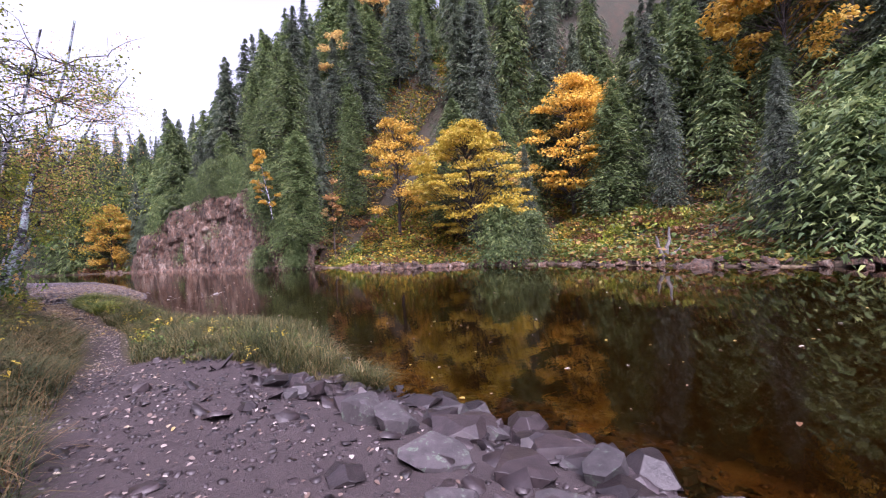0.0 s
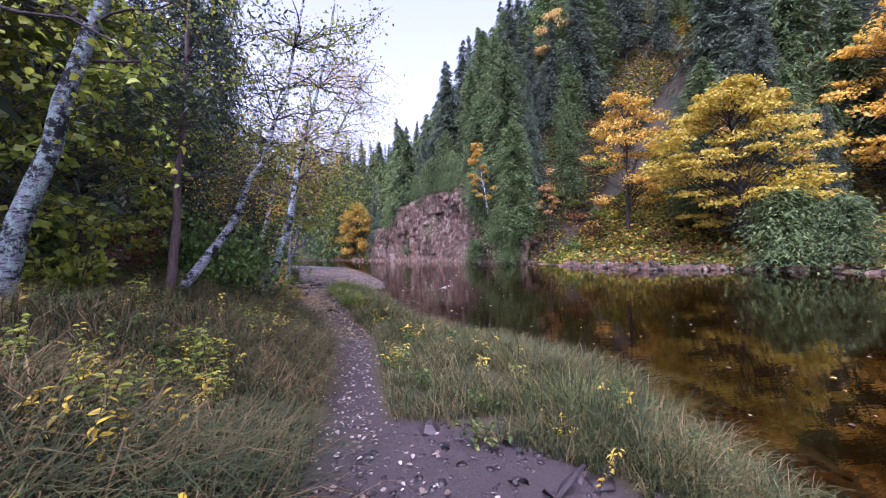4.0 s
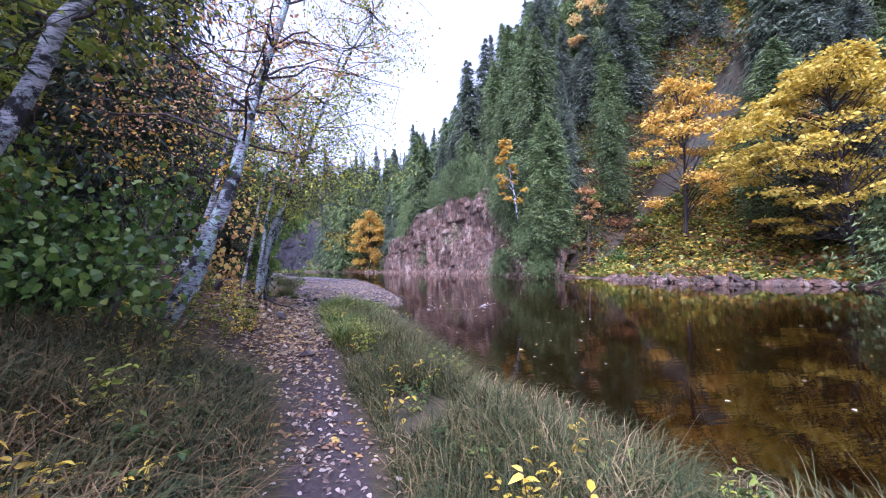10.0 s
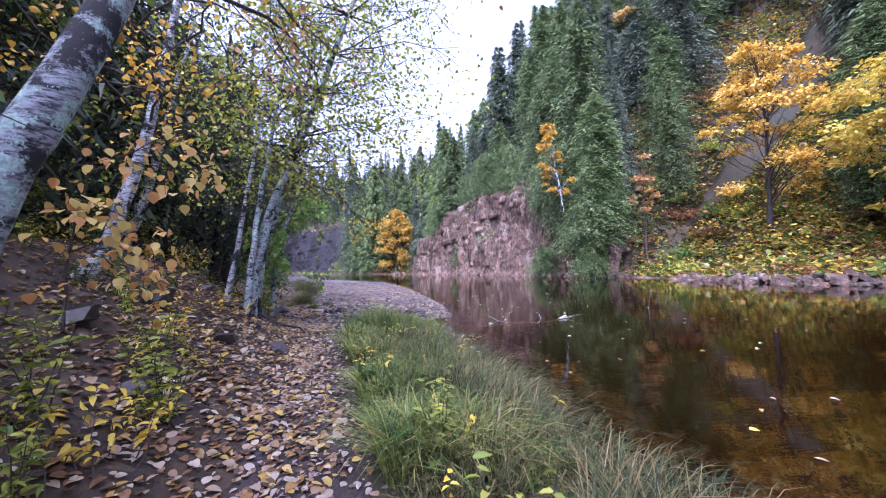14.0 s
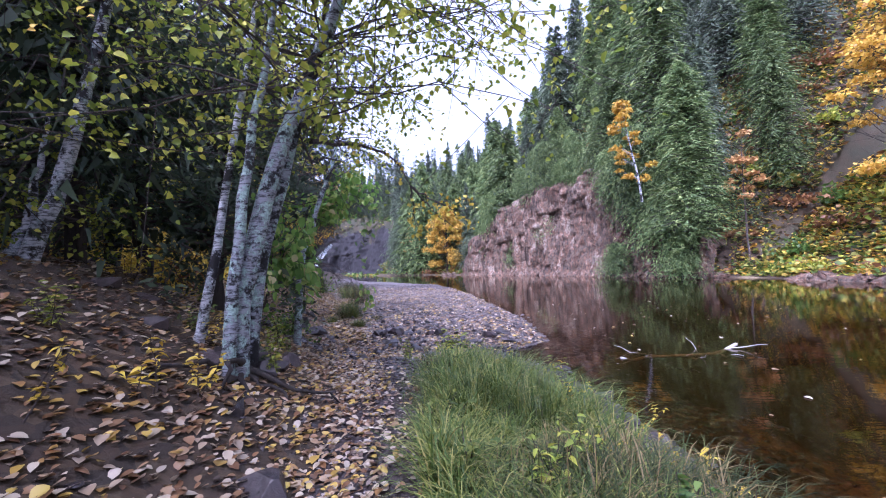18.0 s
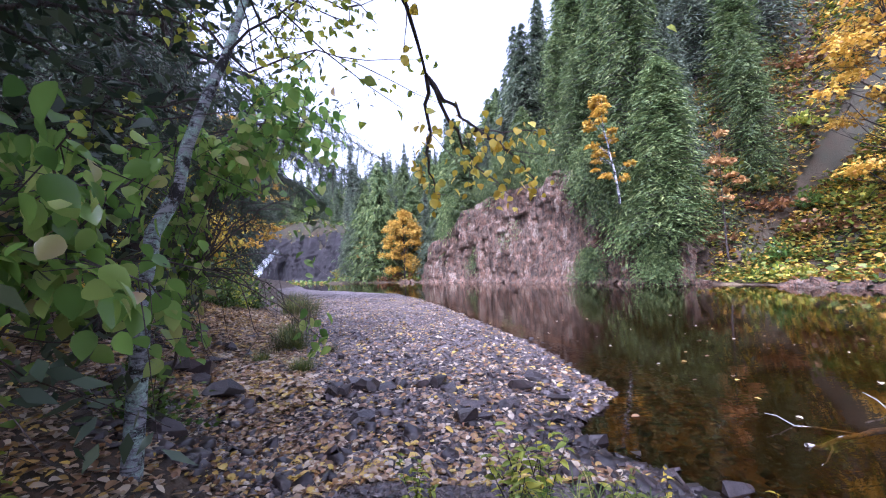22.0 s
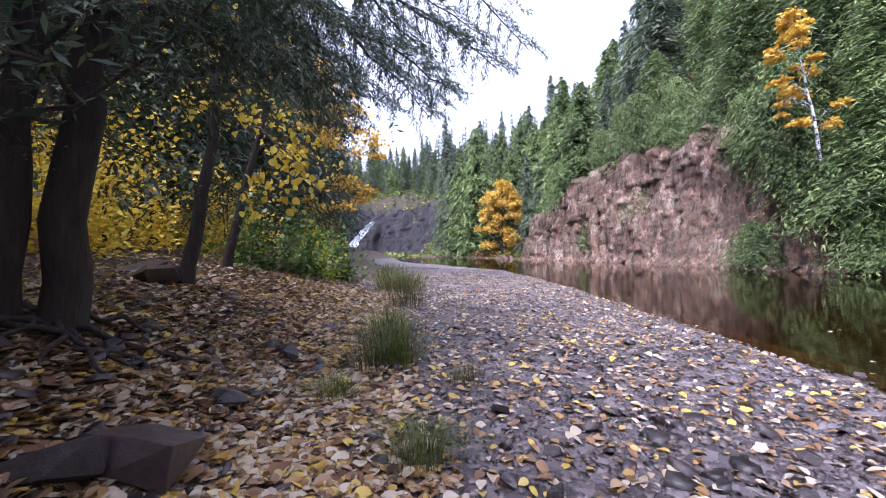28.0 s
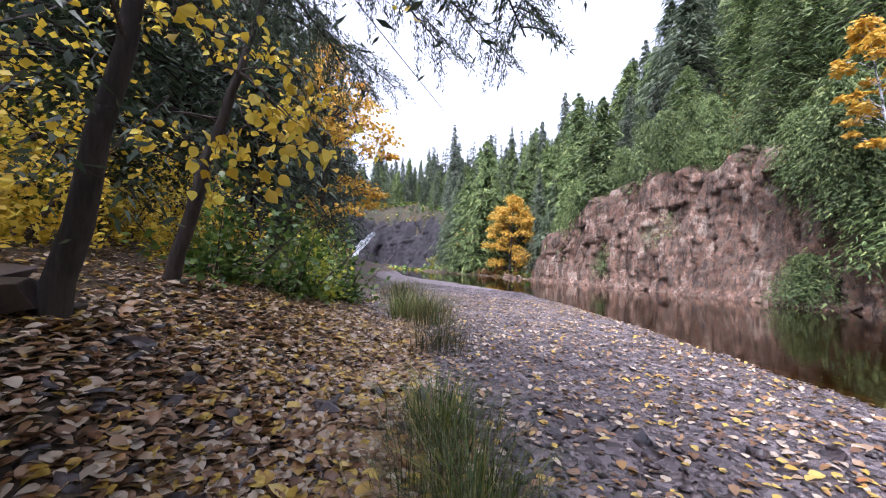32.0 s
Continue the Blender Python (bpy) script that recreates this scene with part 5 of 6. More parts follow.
limb_tree("birch", "three-stemmed lichened birch with spreading roots", [([gz(-2.12, 21.4), (-2.03, 21.4, 1.83), (-1.9, 21.4, 2.71), (-1.76, 21.4, 3.43), (-1.55, 21.5, 4.6), (-1.4, 21.6, 6.5)], 0.055), ([gz(-2.1, 21.55), (-2.0, 21.55, 1.95), (-1.76, 21.58, 2.66), (-1.42, 21.6, 3.35), (-0.78, 21.5, 4.82), (-0.44, 21.4, 5.97), (0.22, 21.4, 7.3), (1.4, 21.6, 9.3)], 0.085), ([gz(-2.1, 21.78), (-1.95, 21.75, 1.92), (-1.72, 21.75, 2.55), (-1.56, 21.75, 3.12), (-1.2, 21.8, 4.6), (-0.9, 21.9, 6.5)], 0.06)], M_LICHEN, L_LIME, 0.065, 52, 80, 307, low=0.6, reach=1.8, sub=5)
limb_tree("birch", "thin white birch under the trees", [([gz(-2.6, 21.8), (-2.46, 21.8, 1.54), (-2.2, 21.8, 2.97), (-1.9, 21.8, 4.53), (-1.6, 22.0, 7.5)], 0.05)], M_BIRCH, L_LIME, 0.06, 16, 30, 308, low=0.6)
limb_tree("cedar", "dark double cedar trunk under the trees", [([gz(-3.7, 24.2), (-3.6, 24.3, 3.0), (-3.4, 24.4, 7.0)], 0.13), ([gz(-4.6, 24.0), (-4.65, 24.0, 3.0), (-4.6, 24.2, 7.0)], 0.11)], M_BARK, L_HEMLOCK, 0.14, 44, 150, 309, low=0.36, reach=1.5, broad=False, width=0.2)
limb_tree("birch", "peeling birch deep in the wood", [([gz(-4.35, 22.0), (-3.94, 22.0, 2.74), (-3.43, 22.0, 4.64), (-2.9, 22.2, 7.5)], 0.085), ([gz(-4.55, 22.0), (-4.3, 22.0, 2.2), (-4.1, 22.0, 3.3)], 0.07)], M_BIRCH, L_LIME, 0.06, 16, 50, 310, low=0.6)
limb_tree("birch", "grey birch deep in the wood", [([gz(-5.75, 24.8), (-5.45, 24.8, 3.28), (-5.1, 24.8, 5.5), (-4.9, 25.0, 8.0)], 0.08)], M_ALDER, L_LIME, 0.06, 20, 60, 311, low=0.5)
limb_tree("birch", "black-and-white birch over the gravel bar", [([gz(-2.55, 24.3), (-2.47, 24.3, 1.69), (-2.41, 24.3, 1.97), (-2.14, 24.3, 2.72), (-1.95, 24.4, 3.3), (-1.6, 24.8, 5.0), (-1.2, 25.2, 7.0)], 0.055)], M_LICHEN, L_LIME, 0.06, 20, 40, 312, low=0.62)
for stem_line, rad, seed in (([gz(-5.27, 28.75), (-5.12, 28.75, 2.3), (-4.85, 28.75, 3.37), (-4.5, 28.8, 6.0), (-4.3, 28.9, 9.0)], 0.15, 313), ([gz(-5.5, 28.5), (-5.36, 28.5, 2.2), (-5.17, 28.5, 3.3), (-4.9, 28.5, 6.0), (-4.8, 28.6, 9.0)], 0.13, 314)):
    limb_tree("hemlock", "dark hemlock trunk with drooping sprays", [(stem_line, rad)], M_BARK, L_HEMLOCK, 0.11, 40, 190, seed, low=0.42, reach=2.2, broad=False, width=0.14, droop=0.35, sub=5)
limb_tree("young_maple", "dark straight trunk at the edge of the bar", [([gz(-6.12, 31.25), (-5.9, 31.25, 2.1), (-5.7, 31.25, 3.0), (-5.5, 31.3, 5.5), (-5.3, 31.4, 8.0)], 0.1)], M_BARK, L_YELLOW, 0.11, 10, 22, 316, low=0.55, reach=1.6)
limb_tree("young_maple", "slim trunk with hanging yellow leaves", [([gz(-6.85, 33.3), (-6.55, 33.3, 2.35), (-6.28, 33.3, 3.3), (-5.98, 33.3, 4.2), (-5.5, 33.4, 7.0)], 0.09)], M_BARK, L_YELLOW, 0.11, 12, 34, 317, low=0.45, reach=1.3)


def spray(name, label, paths, leaf, leaf_len, per, seed, bark=M_TWIG, rad=0.02, scatter=0.06, width=0.45, flat=0.25, category="branch"):
    """An overhanging branch: its crooked wood and the leaves that hang from it."""
    r = np.random.default_rng(seed)
    foot = np.array(paths[0][0], float)
    ob = new(name)
    ob.matrix_world = Matrix.Translation(foot)
    tagged(ob, label, category)
    wood, base, along = [], [], []
    for k, pts in enumerate(paths):
        p = np.array(pts, float) - foot
        t = np.linspace(0, len(p) - 1, 12)
        s = np.c_[[np.interp(t, np.arange(len(p)), p[:, i]) for i in range(3)]].T
        s[1:-1] = (s[:-2] + 2 * s[1:-1] + s[2:]) / 4 + r.normal(0, 0.012, (10, 3))
        rr = rad if k == 0 else rad * 0.45
        wood.append(tube(s, np.linspace(rr, rr * 0.25, 12), 6))
        m = per if k else per // 3
        i = r.integers(3, 12, m)
        for q in range(max(2, m // 8)):
            a = s[r.integers(3, 12)]
            b = a + r.normal(0, scatter * 2.2, 3) + np.array([0, 0, -scatter])
            wood.append(tube(bent(a, b, 4, 0.01, r), [0.003, 0.003, 0.002, 0.002], 3))
        base.append(s[i] + r.normal(0, scatter, (m, 3)) + np.array([0, 0, -scatter * 0.5]))
        along.append(np.c_[r.normal(0, 0.7, (m, 2)), -np.abs(r.normal(0.8, 0.5, m))])
    part("twigwork", mesh_of(name + "_twigwork", *join_polys(wood), bark, True), ob)["kind"] = "stuff"
    base, along = np.concatenate(base), np.concatenate(along)
    free = clear_of_walk(base + foot)
    base, along = base[free], along[free]
    d, side, nrm = frames_of(along, r, flat)
    ln = leaf_len * r.uniform(0.6, 1.25, len(base))
    v, q = round_leaves(base, d, side, nrm, ln, ln * width, 0.12)
    part("foliage", mesh_of(name + "_foliage", v, q, leaf), ob)["kind"] = "stuff"
    return ob


spray("branch", "crooked branch with hanging yellow leaves over the shore", [[(-1.62, 22.2, 3.0), (-1.39, 22.8, 3.15), (-1.16, 23.2, 3.22), (-0.89, 23.5, 3.14), (-0.72, 23.9, 2.83)], [(-0.72, 23.9, 2.83), (-0.38, 24.3, 2.65), (0.18, 24.5, 2.7)], [(-0.72, 23.9, 2.83), (-0.4, 24.4, 2.5), (-0.03, 24.6, 2.23)], [(-0.72, 23.9, 2.83), (-0.69, 24.2, 2.43), (-0.6, 24.5, 2.2)], [(-0.38, 24.3, 2.65), (-0.1, 24.4, 2.55), (0.2, 24.7, 2.35)]], L_YELLOW, 0.06, 44, 401, M_TWIG, 0.03)


def fan_paths(root, hub, lo, hi, count, seed):
    """Arching shoots from one hub out into a box."""
    r = np.random.default_rng(seed)
    out = [[root, tuple((np.array(root) + hub) / 2 + r.normal(0, 0.05, 3)), hub]]
    for _ in range(count):
        tip = r.uniform(lo, hi)
        mid = (np.array(hub) + tip) / 2 + np.array([0, 0, 0.18]) + r.normal(0, 0.06, 3)
        out.append([hub, tuple(mid), tuple(tip)])
    return out


spray("dogwood", "dogwood with drooping green leaves by the path", fan_paths(gz(-2.9, 23.5), (-2.55, 23.5, 1.6), (-2.75, 22.7, 1.0), (-1.75, 24.3, 2.5), 11, 1), L_DOGWOOD, 0.115, 56, 402, M_TWIG, 0.022, 0.09, 0.36, category="shrub")
spray("dogwood", "dogwood reaching over the stones with wide green leaves", fan_paths(gz(-3.2, 25.7), (-2.7, 25.6, 1.8), (-3.0, 24.9, 1.0), (-1.6, 26.3, 3.1), 20, 2), L_DOGWOOD, 0.115, 56, 403, M_TWIG, 0.022, 0.10, 0.36, category="shrub")
spray("dogwood", "upper dogwood shoots with reddening leaves", fan_paths((-2.9, 25.8, 2.2), (-2.5, 25.7, 2.7), (-2.9, 25.0, 2.5), (-1.4, 26.6, 3.6), 10, 3), L_DOGWOOD, 0.115, 56, 406, M_TWIG, 0.015, 0.10, 0.36, category="shrub")
spray("branch", "spray of large yellow leaves hanging from a slim trunk", [[(-6.05, 33.2, 3.65), (-5.65, 33, 3.35), (-5.15, 32.9, 2.95)], [(-5.65, 33, 3.35), (-5.25, 33.1, 2.95), (-4.85, 33.1, 2.55)], [(-6.05, 33.2, 3.25), (-5.65, 32.8, 2.85), (-5.35, 32.7, 2.35)], [(-6.15, 33.2, 2.95), (-5.95, 32.7, 2.65), (-5.75, 32.4, 2.05)]], L_YELLOW, 0.13, 34, 404, M_TWIG, 0.02, 0.12)
spray("young_maple", "young maple with pale orange and yellow leaves under the birches", [[gz(-2.21, 17.83), (-2.16, 17.83, 1.74), (-1.97, 17.73, 2.29)], [(-1.97, 17.73, 2.29), (-1.69, 17.94, 2.56), (-1.3, 18.15, 2.76)], [(-1.8, 17.86, 2.43), (-1.45, 17.97, 2.37), (-1.01, 18.16, 2.49)], [(-2.16, 17.83, 2.03), (-1.95, 17.75, 2.11), (-1.83, 17.71, 2.04)], [(-2.16, 17.83, 1.74), (-1.81, 17.85, 1.84), (-1.52, 18.04, 1.79)], [(-2.04, 17.8, 1.74), (-1.81, 17.85, 1.62), (-1.58, 17.89, 1.52)]], L_PALEMAPLE, 0.075, 46, 407, M_TWIG, 0.015, 0.10, 0.46, 0.6, category="tree")
for k, (x, y, z) in enumerate(((-3.1, 15.3, 2.4), (-2.5, 15.2, 2.8), (-2.2, 15.9, 2.7))):
    spray("alder", "alder shrub with dull green rounded leaves beside the path", fan_paths(gz(x, y), (x, y, 1.3), (x - 0.8, y - 0.8, 0.8), (x + 0.6, y + 0.7, z + 0.3), 16, 30 + k), L_GREEN, 0.085, 80, 410 + k, M_TWIG, 0.02, 0.13, 0.46, category="shrub")
def bough(name, label, start, end, seed, count=40, length=0.95, needle=0.05):
    """A drooping hemlock bough: one limb, side twigs to both hands and flat sprays of needles."""
    r = np.random.default_rng(seed)
    foot = np.array(start, float)
    ob = new(name)
    ob.matrix_world = Matrix.Translation(foot)
    tagged(ob, label, "branch", "hemlock boughs")
    limb = bent((0, 0, 0), np.array(end, float) - foot, 14, 0.03, r, -0.15)
    limb[:, 2] -= 0.25 * np.linspace(0, 1, 14) ** 3
    part("limb", mesh_of(name + "_limb", *tube(limb, np.linspace(0.035, 0.006, 14), 7), M_BARK, True), ob)
    wood, base, along = [], [], []
    way = (limb[-1] - limb[0]) / np.linalg.norm(limb[-1] - limb[0])
    side = np.cross(way, (0, 0, 1))
    for k in range(count):
        t = 0.15 + 0.85 * k / count
        p0 = np.array([np.interp(t * 13, np.arange(14), limb[:, i]) for i in range(3)])
        L = length * (1.1 - 0.7 * t) * r.uniform(0.6, 1.2)
        p1 = p0 + (side * (1 if k % 2 else -1) * r.uniform(0.6, 1.0) + way * r.uniform(0.3, 0.9)) * L + np.array([0, 0, -L * r.uniform(0.25, 0.75)])
        tw = bent(p0, p1, 6, 0.015, r, -0.06)
        wood.append(tube(tw, np.linspace(0.008, 0.002, 6), 4))
        for s_ in np.linspace(0.12, 1, int(22 * L) + 5):
            c = np.array([np.interp(s_ * 5, np.arange(6), tw[:, i]) for i in range(3)])
            for _ in range(9):
                base.append(c + r.normal(0, 0.03, 3))
                along.append((p1 - p0) / L * 0.6 + r.normal(0, 0.6, 3) * np.array([1, 1, 0.5]) + np.array([0, 0, -0.35]))
    part("twigwork", mesh_of(name + "_twigwork", *join_polys(wood), M_TWIG, True), ob)["kind"] = "stuff"
    base, along = np.array(base), np.array(along)
    d, sd, _ = frames_of(along, r, 0.3)
    ln = needle * r.uniform(0.6, 1.4, len(base))
    part("foliage", mesh_of(name + "_foliage", *spikes(base, d, sd, ln, ln * 0.13), L_HEMLOCK), ob)["kind"] = "stuff"


for k, (a, b) in enumerate((((-4.9, 28.65, 3.9), (-2.3, 30.45, 3.5)), ((-4.8, 28.75, 4.6), (-1.8, 31.65, 4.2)), ((-4.8, 28.85, 5.2), (-2.6, 33.45, 4.6)), ((-4.9, 28.55, 3.2), (-3.2, 29.25, 3)), ((-5.3, 28.35, 4.2), (-3.8, 31.65, 3.9)), ((-4.9, 28.75, 5.8), (-1.2, 32.85, 5)), ((-5.3, 28.25, 3.4), (-4.2, 26.45, 3.2)), ((-4.8, 28.65, 5), (-3.6, 26.25, 4.3)), ((-4.7, 27.75, 4), (-2.9, 27.85, 3.5)), ((-4.9, 28.85, 6.4), (-3.6, 34.25, 5.6)), ((-7.3, 33.25, 5), (-4.6, 35.25, 4.6)), ((-6.2, 31.25, 5.4), (-3.6, 33.85, 4.4)), ((-6, 31.45, 5.8), (-2.8, 35.05, 4.9)), ((-6.2, 31.25, 4.8), (-4.8, 34.15, 4)), ((-6.1, 30.85, 6.2), (-1.8, 33.25, 5.4)), ((-5, 28.65, 4.4), (-2.8, 32.05, 3.7)))):
    bough("bough", "dark drooping hemlock bough over the stones", a, b, 600 + k)
spray("alder", "broad-leaved green shrub hanging over the path", [[gz(-1.95, 15), (-1.65, 15.2, 1.92), (-1.15, 15.4, 2.82)], [(-1.65, 15.2, 1.92), (-1.15, 15.3, 2.12), (-0.75, 15.6, 2.02)], [(-1.75, 15.1, 1.52), (-1.55, 14.7, 1.72), (-1.15, 14.5, 1.52)], [(-1.45, 15.3, 2.42), (-1.05, 15.8, 2.72), (-0.55, 16.3, 2.82)], [(-1.65, 15.2, 1.92), (-1.85, 15.7, 2.32), (-1.45, 16.2, 2.52)]], L_GREEN, 0.085, 80, 405, M_TWIG, 0.02, 0.16, category="shrub")

# Dark wood behind the near bank
wood_rng = np.random.default_rng(88)
made = []
while len(made) < 112:
    x, y = wood_rng.uniform(-34, -4.6), wood_rng.uniform(-6, 90)
    if x > -5.6 - 0.05 * abs(y - 14) or any((x - a) ** 2 + (y - b) ** 2 < 3.2 for a, b in made) or (y > 23 and x > bar_left(y) - 3.6) or (y > 60 and x > shore_x(y) - 4) or (29 < y < 40 and x > -9.5):
        continue
    made.append((x, y))
    tree("hemlock", "dark hemlock in the shaded wood", WOOD[wood_rng.integers(2)], (x, y, on_ground(x, y) - 0.2), wood_rng.uniform(0, 360), wood_rng.uniform(0.75, 1.15), 1.1, "conifers of the near wood")
SAPLING = [deciduous_meshes("lime_maple", 81 + i, 7.5, 2.6, 1.0, 44, 70, 0.17, L_LIME, M_TWIG, 0.06, 0.3) for i in range(2)]
for k, (x, y, sz) in enumerate(((-5.9, 9.6, 1.0), (-4.9, 12.2, 0.9), (-5.6, 15.0, 1.1), (-5.4, 17.6, 0.9), (-6.6, 21.0, 0.9), (-7.4, 11.0, 1.2), (-7.0, 25.0, 0.9), (-4.6, 14.0, 0.7))):
    tree("young_maple", "young maple with yellow-green leaves at the wood's edge", SAPLING[k % 2], (x, y, on_ground(x, y) - 0.1), 70 * k, sz, 1.0, "young maples at the wood's edge")
for x, y, sz, tall in ((-4.6, 22.9, 0.6, 1.7), (-5.0, 20.6, 0.6, 1.6)):
    tree("hemlock", "dark hemlock in the shaded wood", WOOD[1], (x, y, on_ground(x, y) - 0.2), 60 * x, sz, tall, "conifers of the near wood")
BUSHES = [shrub_mesh("bush", 71, 0.9, 1.5, 1100, 0.10, L_GREEN), shrub_mesh("bush", 72, 0.8, 1.3, 900, 0.11, L_LIME), shrub_mesh("bush", 73, 0.8, 1.1, 900, 0.11, L_BROWN), shrub_mesh("bush", 74, 1.0, 1.6, 3000, 0.05, L_YELLOW)]
for x, y, k, size in ((-3.6, 12.0, 1, 1.0), (-4.6, 10.0, 2, 1.1), (-5.0, 13.5, 0, 1.3), (-3.4, 15.4, 0, 1.2), (-2.7, 15.6, 0, 0.9), (-4.4, 16.5, 2, 1.1), (-5.5, 7.5, 1, 1.2), (-6.5, 10.5, 0, 1.5), (-5.5, 18.5, 2, 1.0), (-6.2, 26.5, 3, 1.0), (-3.2, 25.6, 0, 0.6), (-6.0, 37.0, 0, 1.1), (-6.3, 35.2, 0, 1.15), (-7.2, 38.5, 1, 1.1), (-8.2, 41, 0, 1.2), (-6.2, 36.2, 1, 0.9), (-7.0, 34.4, 0, 1.2), (-8.4, 35.8, 3, 1.6), (-8.8, 31.5, 3, 1.9), (-9.5, 33.5, 3, 2.2), (-10.5, 30.0, 3, 2.4), (-11.5, 33.0, 3, 2.6), (-12.5, 36.0, 1, 2.4), (-12, 40, 3, 2.2), (-7.6, 29.6, 2, 1.0), (-11, 37, 3, 1.6), (-10.2, 46, 3, 1.6), (-12.6, 50, 0, 1.6), (-15, 56, 3, 2.0), (-9, 26, 3, 1.3), (-8, 22, 3, 1.2), (-7.5, 18, 1, 1.2)):
    ob = thing("bush", ("green-leaved bush", "yellow-green bush", "rusty-leaved bush", "yellow-leaved bush")[k] + " at the wood's edge", "shrub", gz(x, y), 40 * x, "bushes of the near bank")
    ob.scale = (size, size, size)
    part("stemwork", BUSHES[k][0], ob)
    part("foliage", BUSHES[k][1], ob)
tree("maple", "pale yellow maple beyond the bar", O1, (-10.4, 47, on_ground(-10.4, 47)), 200, 0.75)


# ---- the waterfall ----
def falls():
    r = np.random.default_rng(6)
    t = np.linspace(0, 1, 40)
    u = np.linspace(-1, 1, 15)
    T, U = np.meshgrid(t, u, indexing="ij")
    x = -25.5 - 5.5 * T + U * (0.35 + 0.9 * T) + 0.5 * (rough(T * 20, U * 6, 1) - 0.5)
    y = 115.4 - 3.0 * T + U * 0.4
    z = 7.2 - 7.6 * T ** 1.15 + 0.35 * (rough(T * 14, U * 5, 1) - 0.5)
    i, j = np.meshgrid(np.arange(39), np.arange(14), indexing="ij")
    return new("waterfall", mesh_of("waterfall", np.stack([x, y, z], -1), np.stack([i * 15 + j, i * 15 + j + 1, (i + 1) * 15 + j + 1, (i + 1) * 15 + j], -1).reshape(-1, 4), M_FOAM, True))


M_FOAM = plain_material("white_water", (0.34, 0.38, 0.43), (0.78, 0.82, 0.86), 1.6, 0.4)
tagged(falls(), "white waterfall sliding down a dark rock", "waterfall")
for x, y, sz in ((-22.5, 113.5, 2.2), (-33.5, 112, 2.6), (-27, 111.5, 1.5), (-18, 111, 1.8), (-12, 107.5, 1.6)):
    rock(BLOCKS[int(-x) % 6], x, y, sz, "dark rock at the foot of the waterfall", "rocks of the waterfall", None, 0.3, 15, -0.1)


# ---- herbs, tufts and driftwood ----
def herb_mesh(name, seed, h, stems, leaf, leaf_len, per, width=0.22, spread_=0.18):
    """Upright stalks with narrow leaves up their length."""
    r = np.random.default_rng(seed)
    wood, base, along = [], [], []
    for _ in range(stems):
        tip = np.array([r.normal(0, spread_), r.normal(0, spread_), h * r.uniform(0.6, 1.15)])
        st = bent((r.normal(0, 0.05), r.normal(0, 0.05), -0.05), tip, 6, 0.01, r)
        wood.append(tube(st, np.linspace(0.006, 0.002, 6), 4))
        i = r.uniform(1.2, 5, per)
        base.append(np.c_[[np.interp(i, np.arange(6), st[:, k]) for k in range(3)]].T)
        a = r.uniform(0, 6.283, per)
        along.append(np.c_[np.cos(a), np.sin(a), r.normal(0.15, 0.3, per)])
    base, along = np.concatenate(base), np.concatenate(along)
    d, side, nrm = frames_of(along, r, 0.5)
    ln = leaf_len * r.uniform(0.6, 1.3, len(base))
    return mesh_of(name + "_stalks", *join_polys(wood), M_TWIG), mesh_of(name + "_leaves", *broad_leaves(base, d, side, nrm, ln, ln * width, 0.2), leaf)


HERBS = [herb_mesh("goldenrod", 700, 0.4, 4, L_YELLOW, 0.08, 11), herb_mesh("goldenrod", 701, 0.5, 7, L_LIME, 0.08, 16), herb_mesh("herb", 702, 0.38, 7, L_GREEN, 0.065, 14, 0.35), herb_mesh("herb", 703, 0.32, 6, L_SEDGE, 0.07, 12, 0.3), herb_mesh("goldenrod", 704, 0.4, 3, L_YELLOW, 0.06, 7, 0.25)]
HERB_LABEL = ("goldenrod with yellowed narrow leaves", "goldenrod turning yellow-green", "leafy green herb", "low green herb", "sparse stalk with yellow leaves")
herb_rng = np.random.default_rng(41)
for k in range(430):
    y = herb_rng.uniform(1.5, 24) if k < 320 else herb_rng.uniform(2.6, 10.0)
    if herb_rng.random() < 0.6:
        x = path_x(y) - np.interp(y, [0, 8, 20], [1.3, 0.75, 0.8]) - herb_rng.gamma(1.4, 0.9)
        if y > 17.5 and herb_rng.random() < 0.7:
            continue
    else:
        y = herb_rng.uniform(7.5, 24)
        x = path_x(y) + 0.5 + (shore_x(y) - path_x(y) - 0.55) * herb_rng.random()
    i = herb_rng.choice(5, p=[0.15, 0.19, 0.24, 0.28, 0.14])
    if k >= 320:
        x, i = path_x(y) - np.interp(y, [0, 8, 20], [1.3, 0.85, 0.8]) - herb_rng.gamma(1.4, 0.8), (0, 4, 1)[k % 3]
    ob = thing("herb", HERB_LABEL[i] + " in the bank grass", "plant", gz(x, y, 0.0), herb_rng.uniform(0, 360), "herbs of the near bank")
    ob.scale = [herb_rng.uniform(0.5, 0.95)] * 3
    part("stalkwork", HERBS[i][0], ob)["kind"] = "stuff"
    part("foliage", HERBS[i][1], ob)


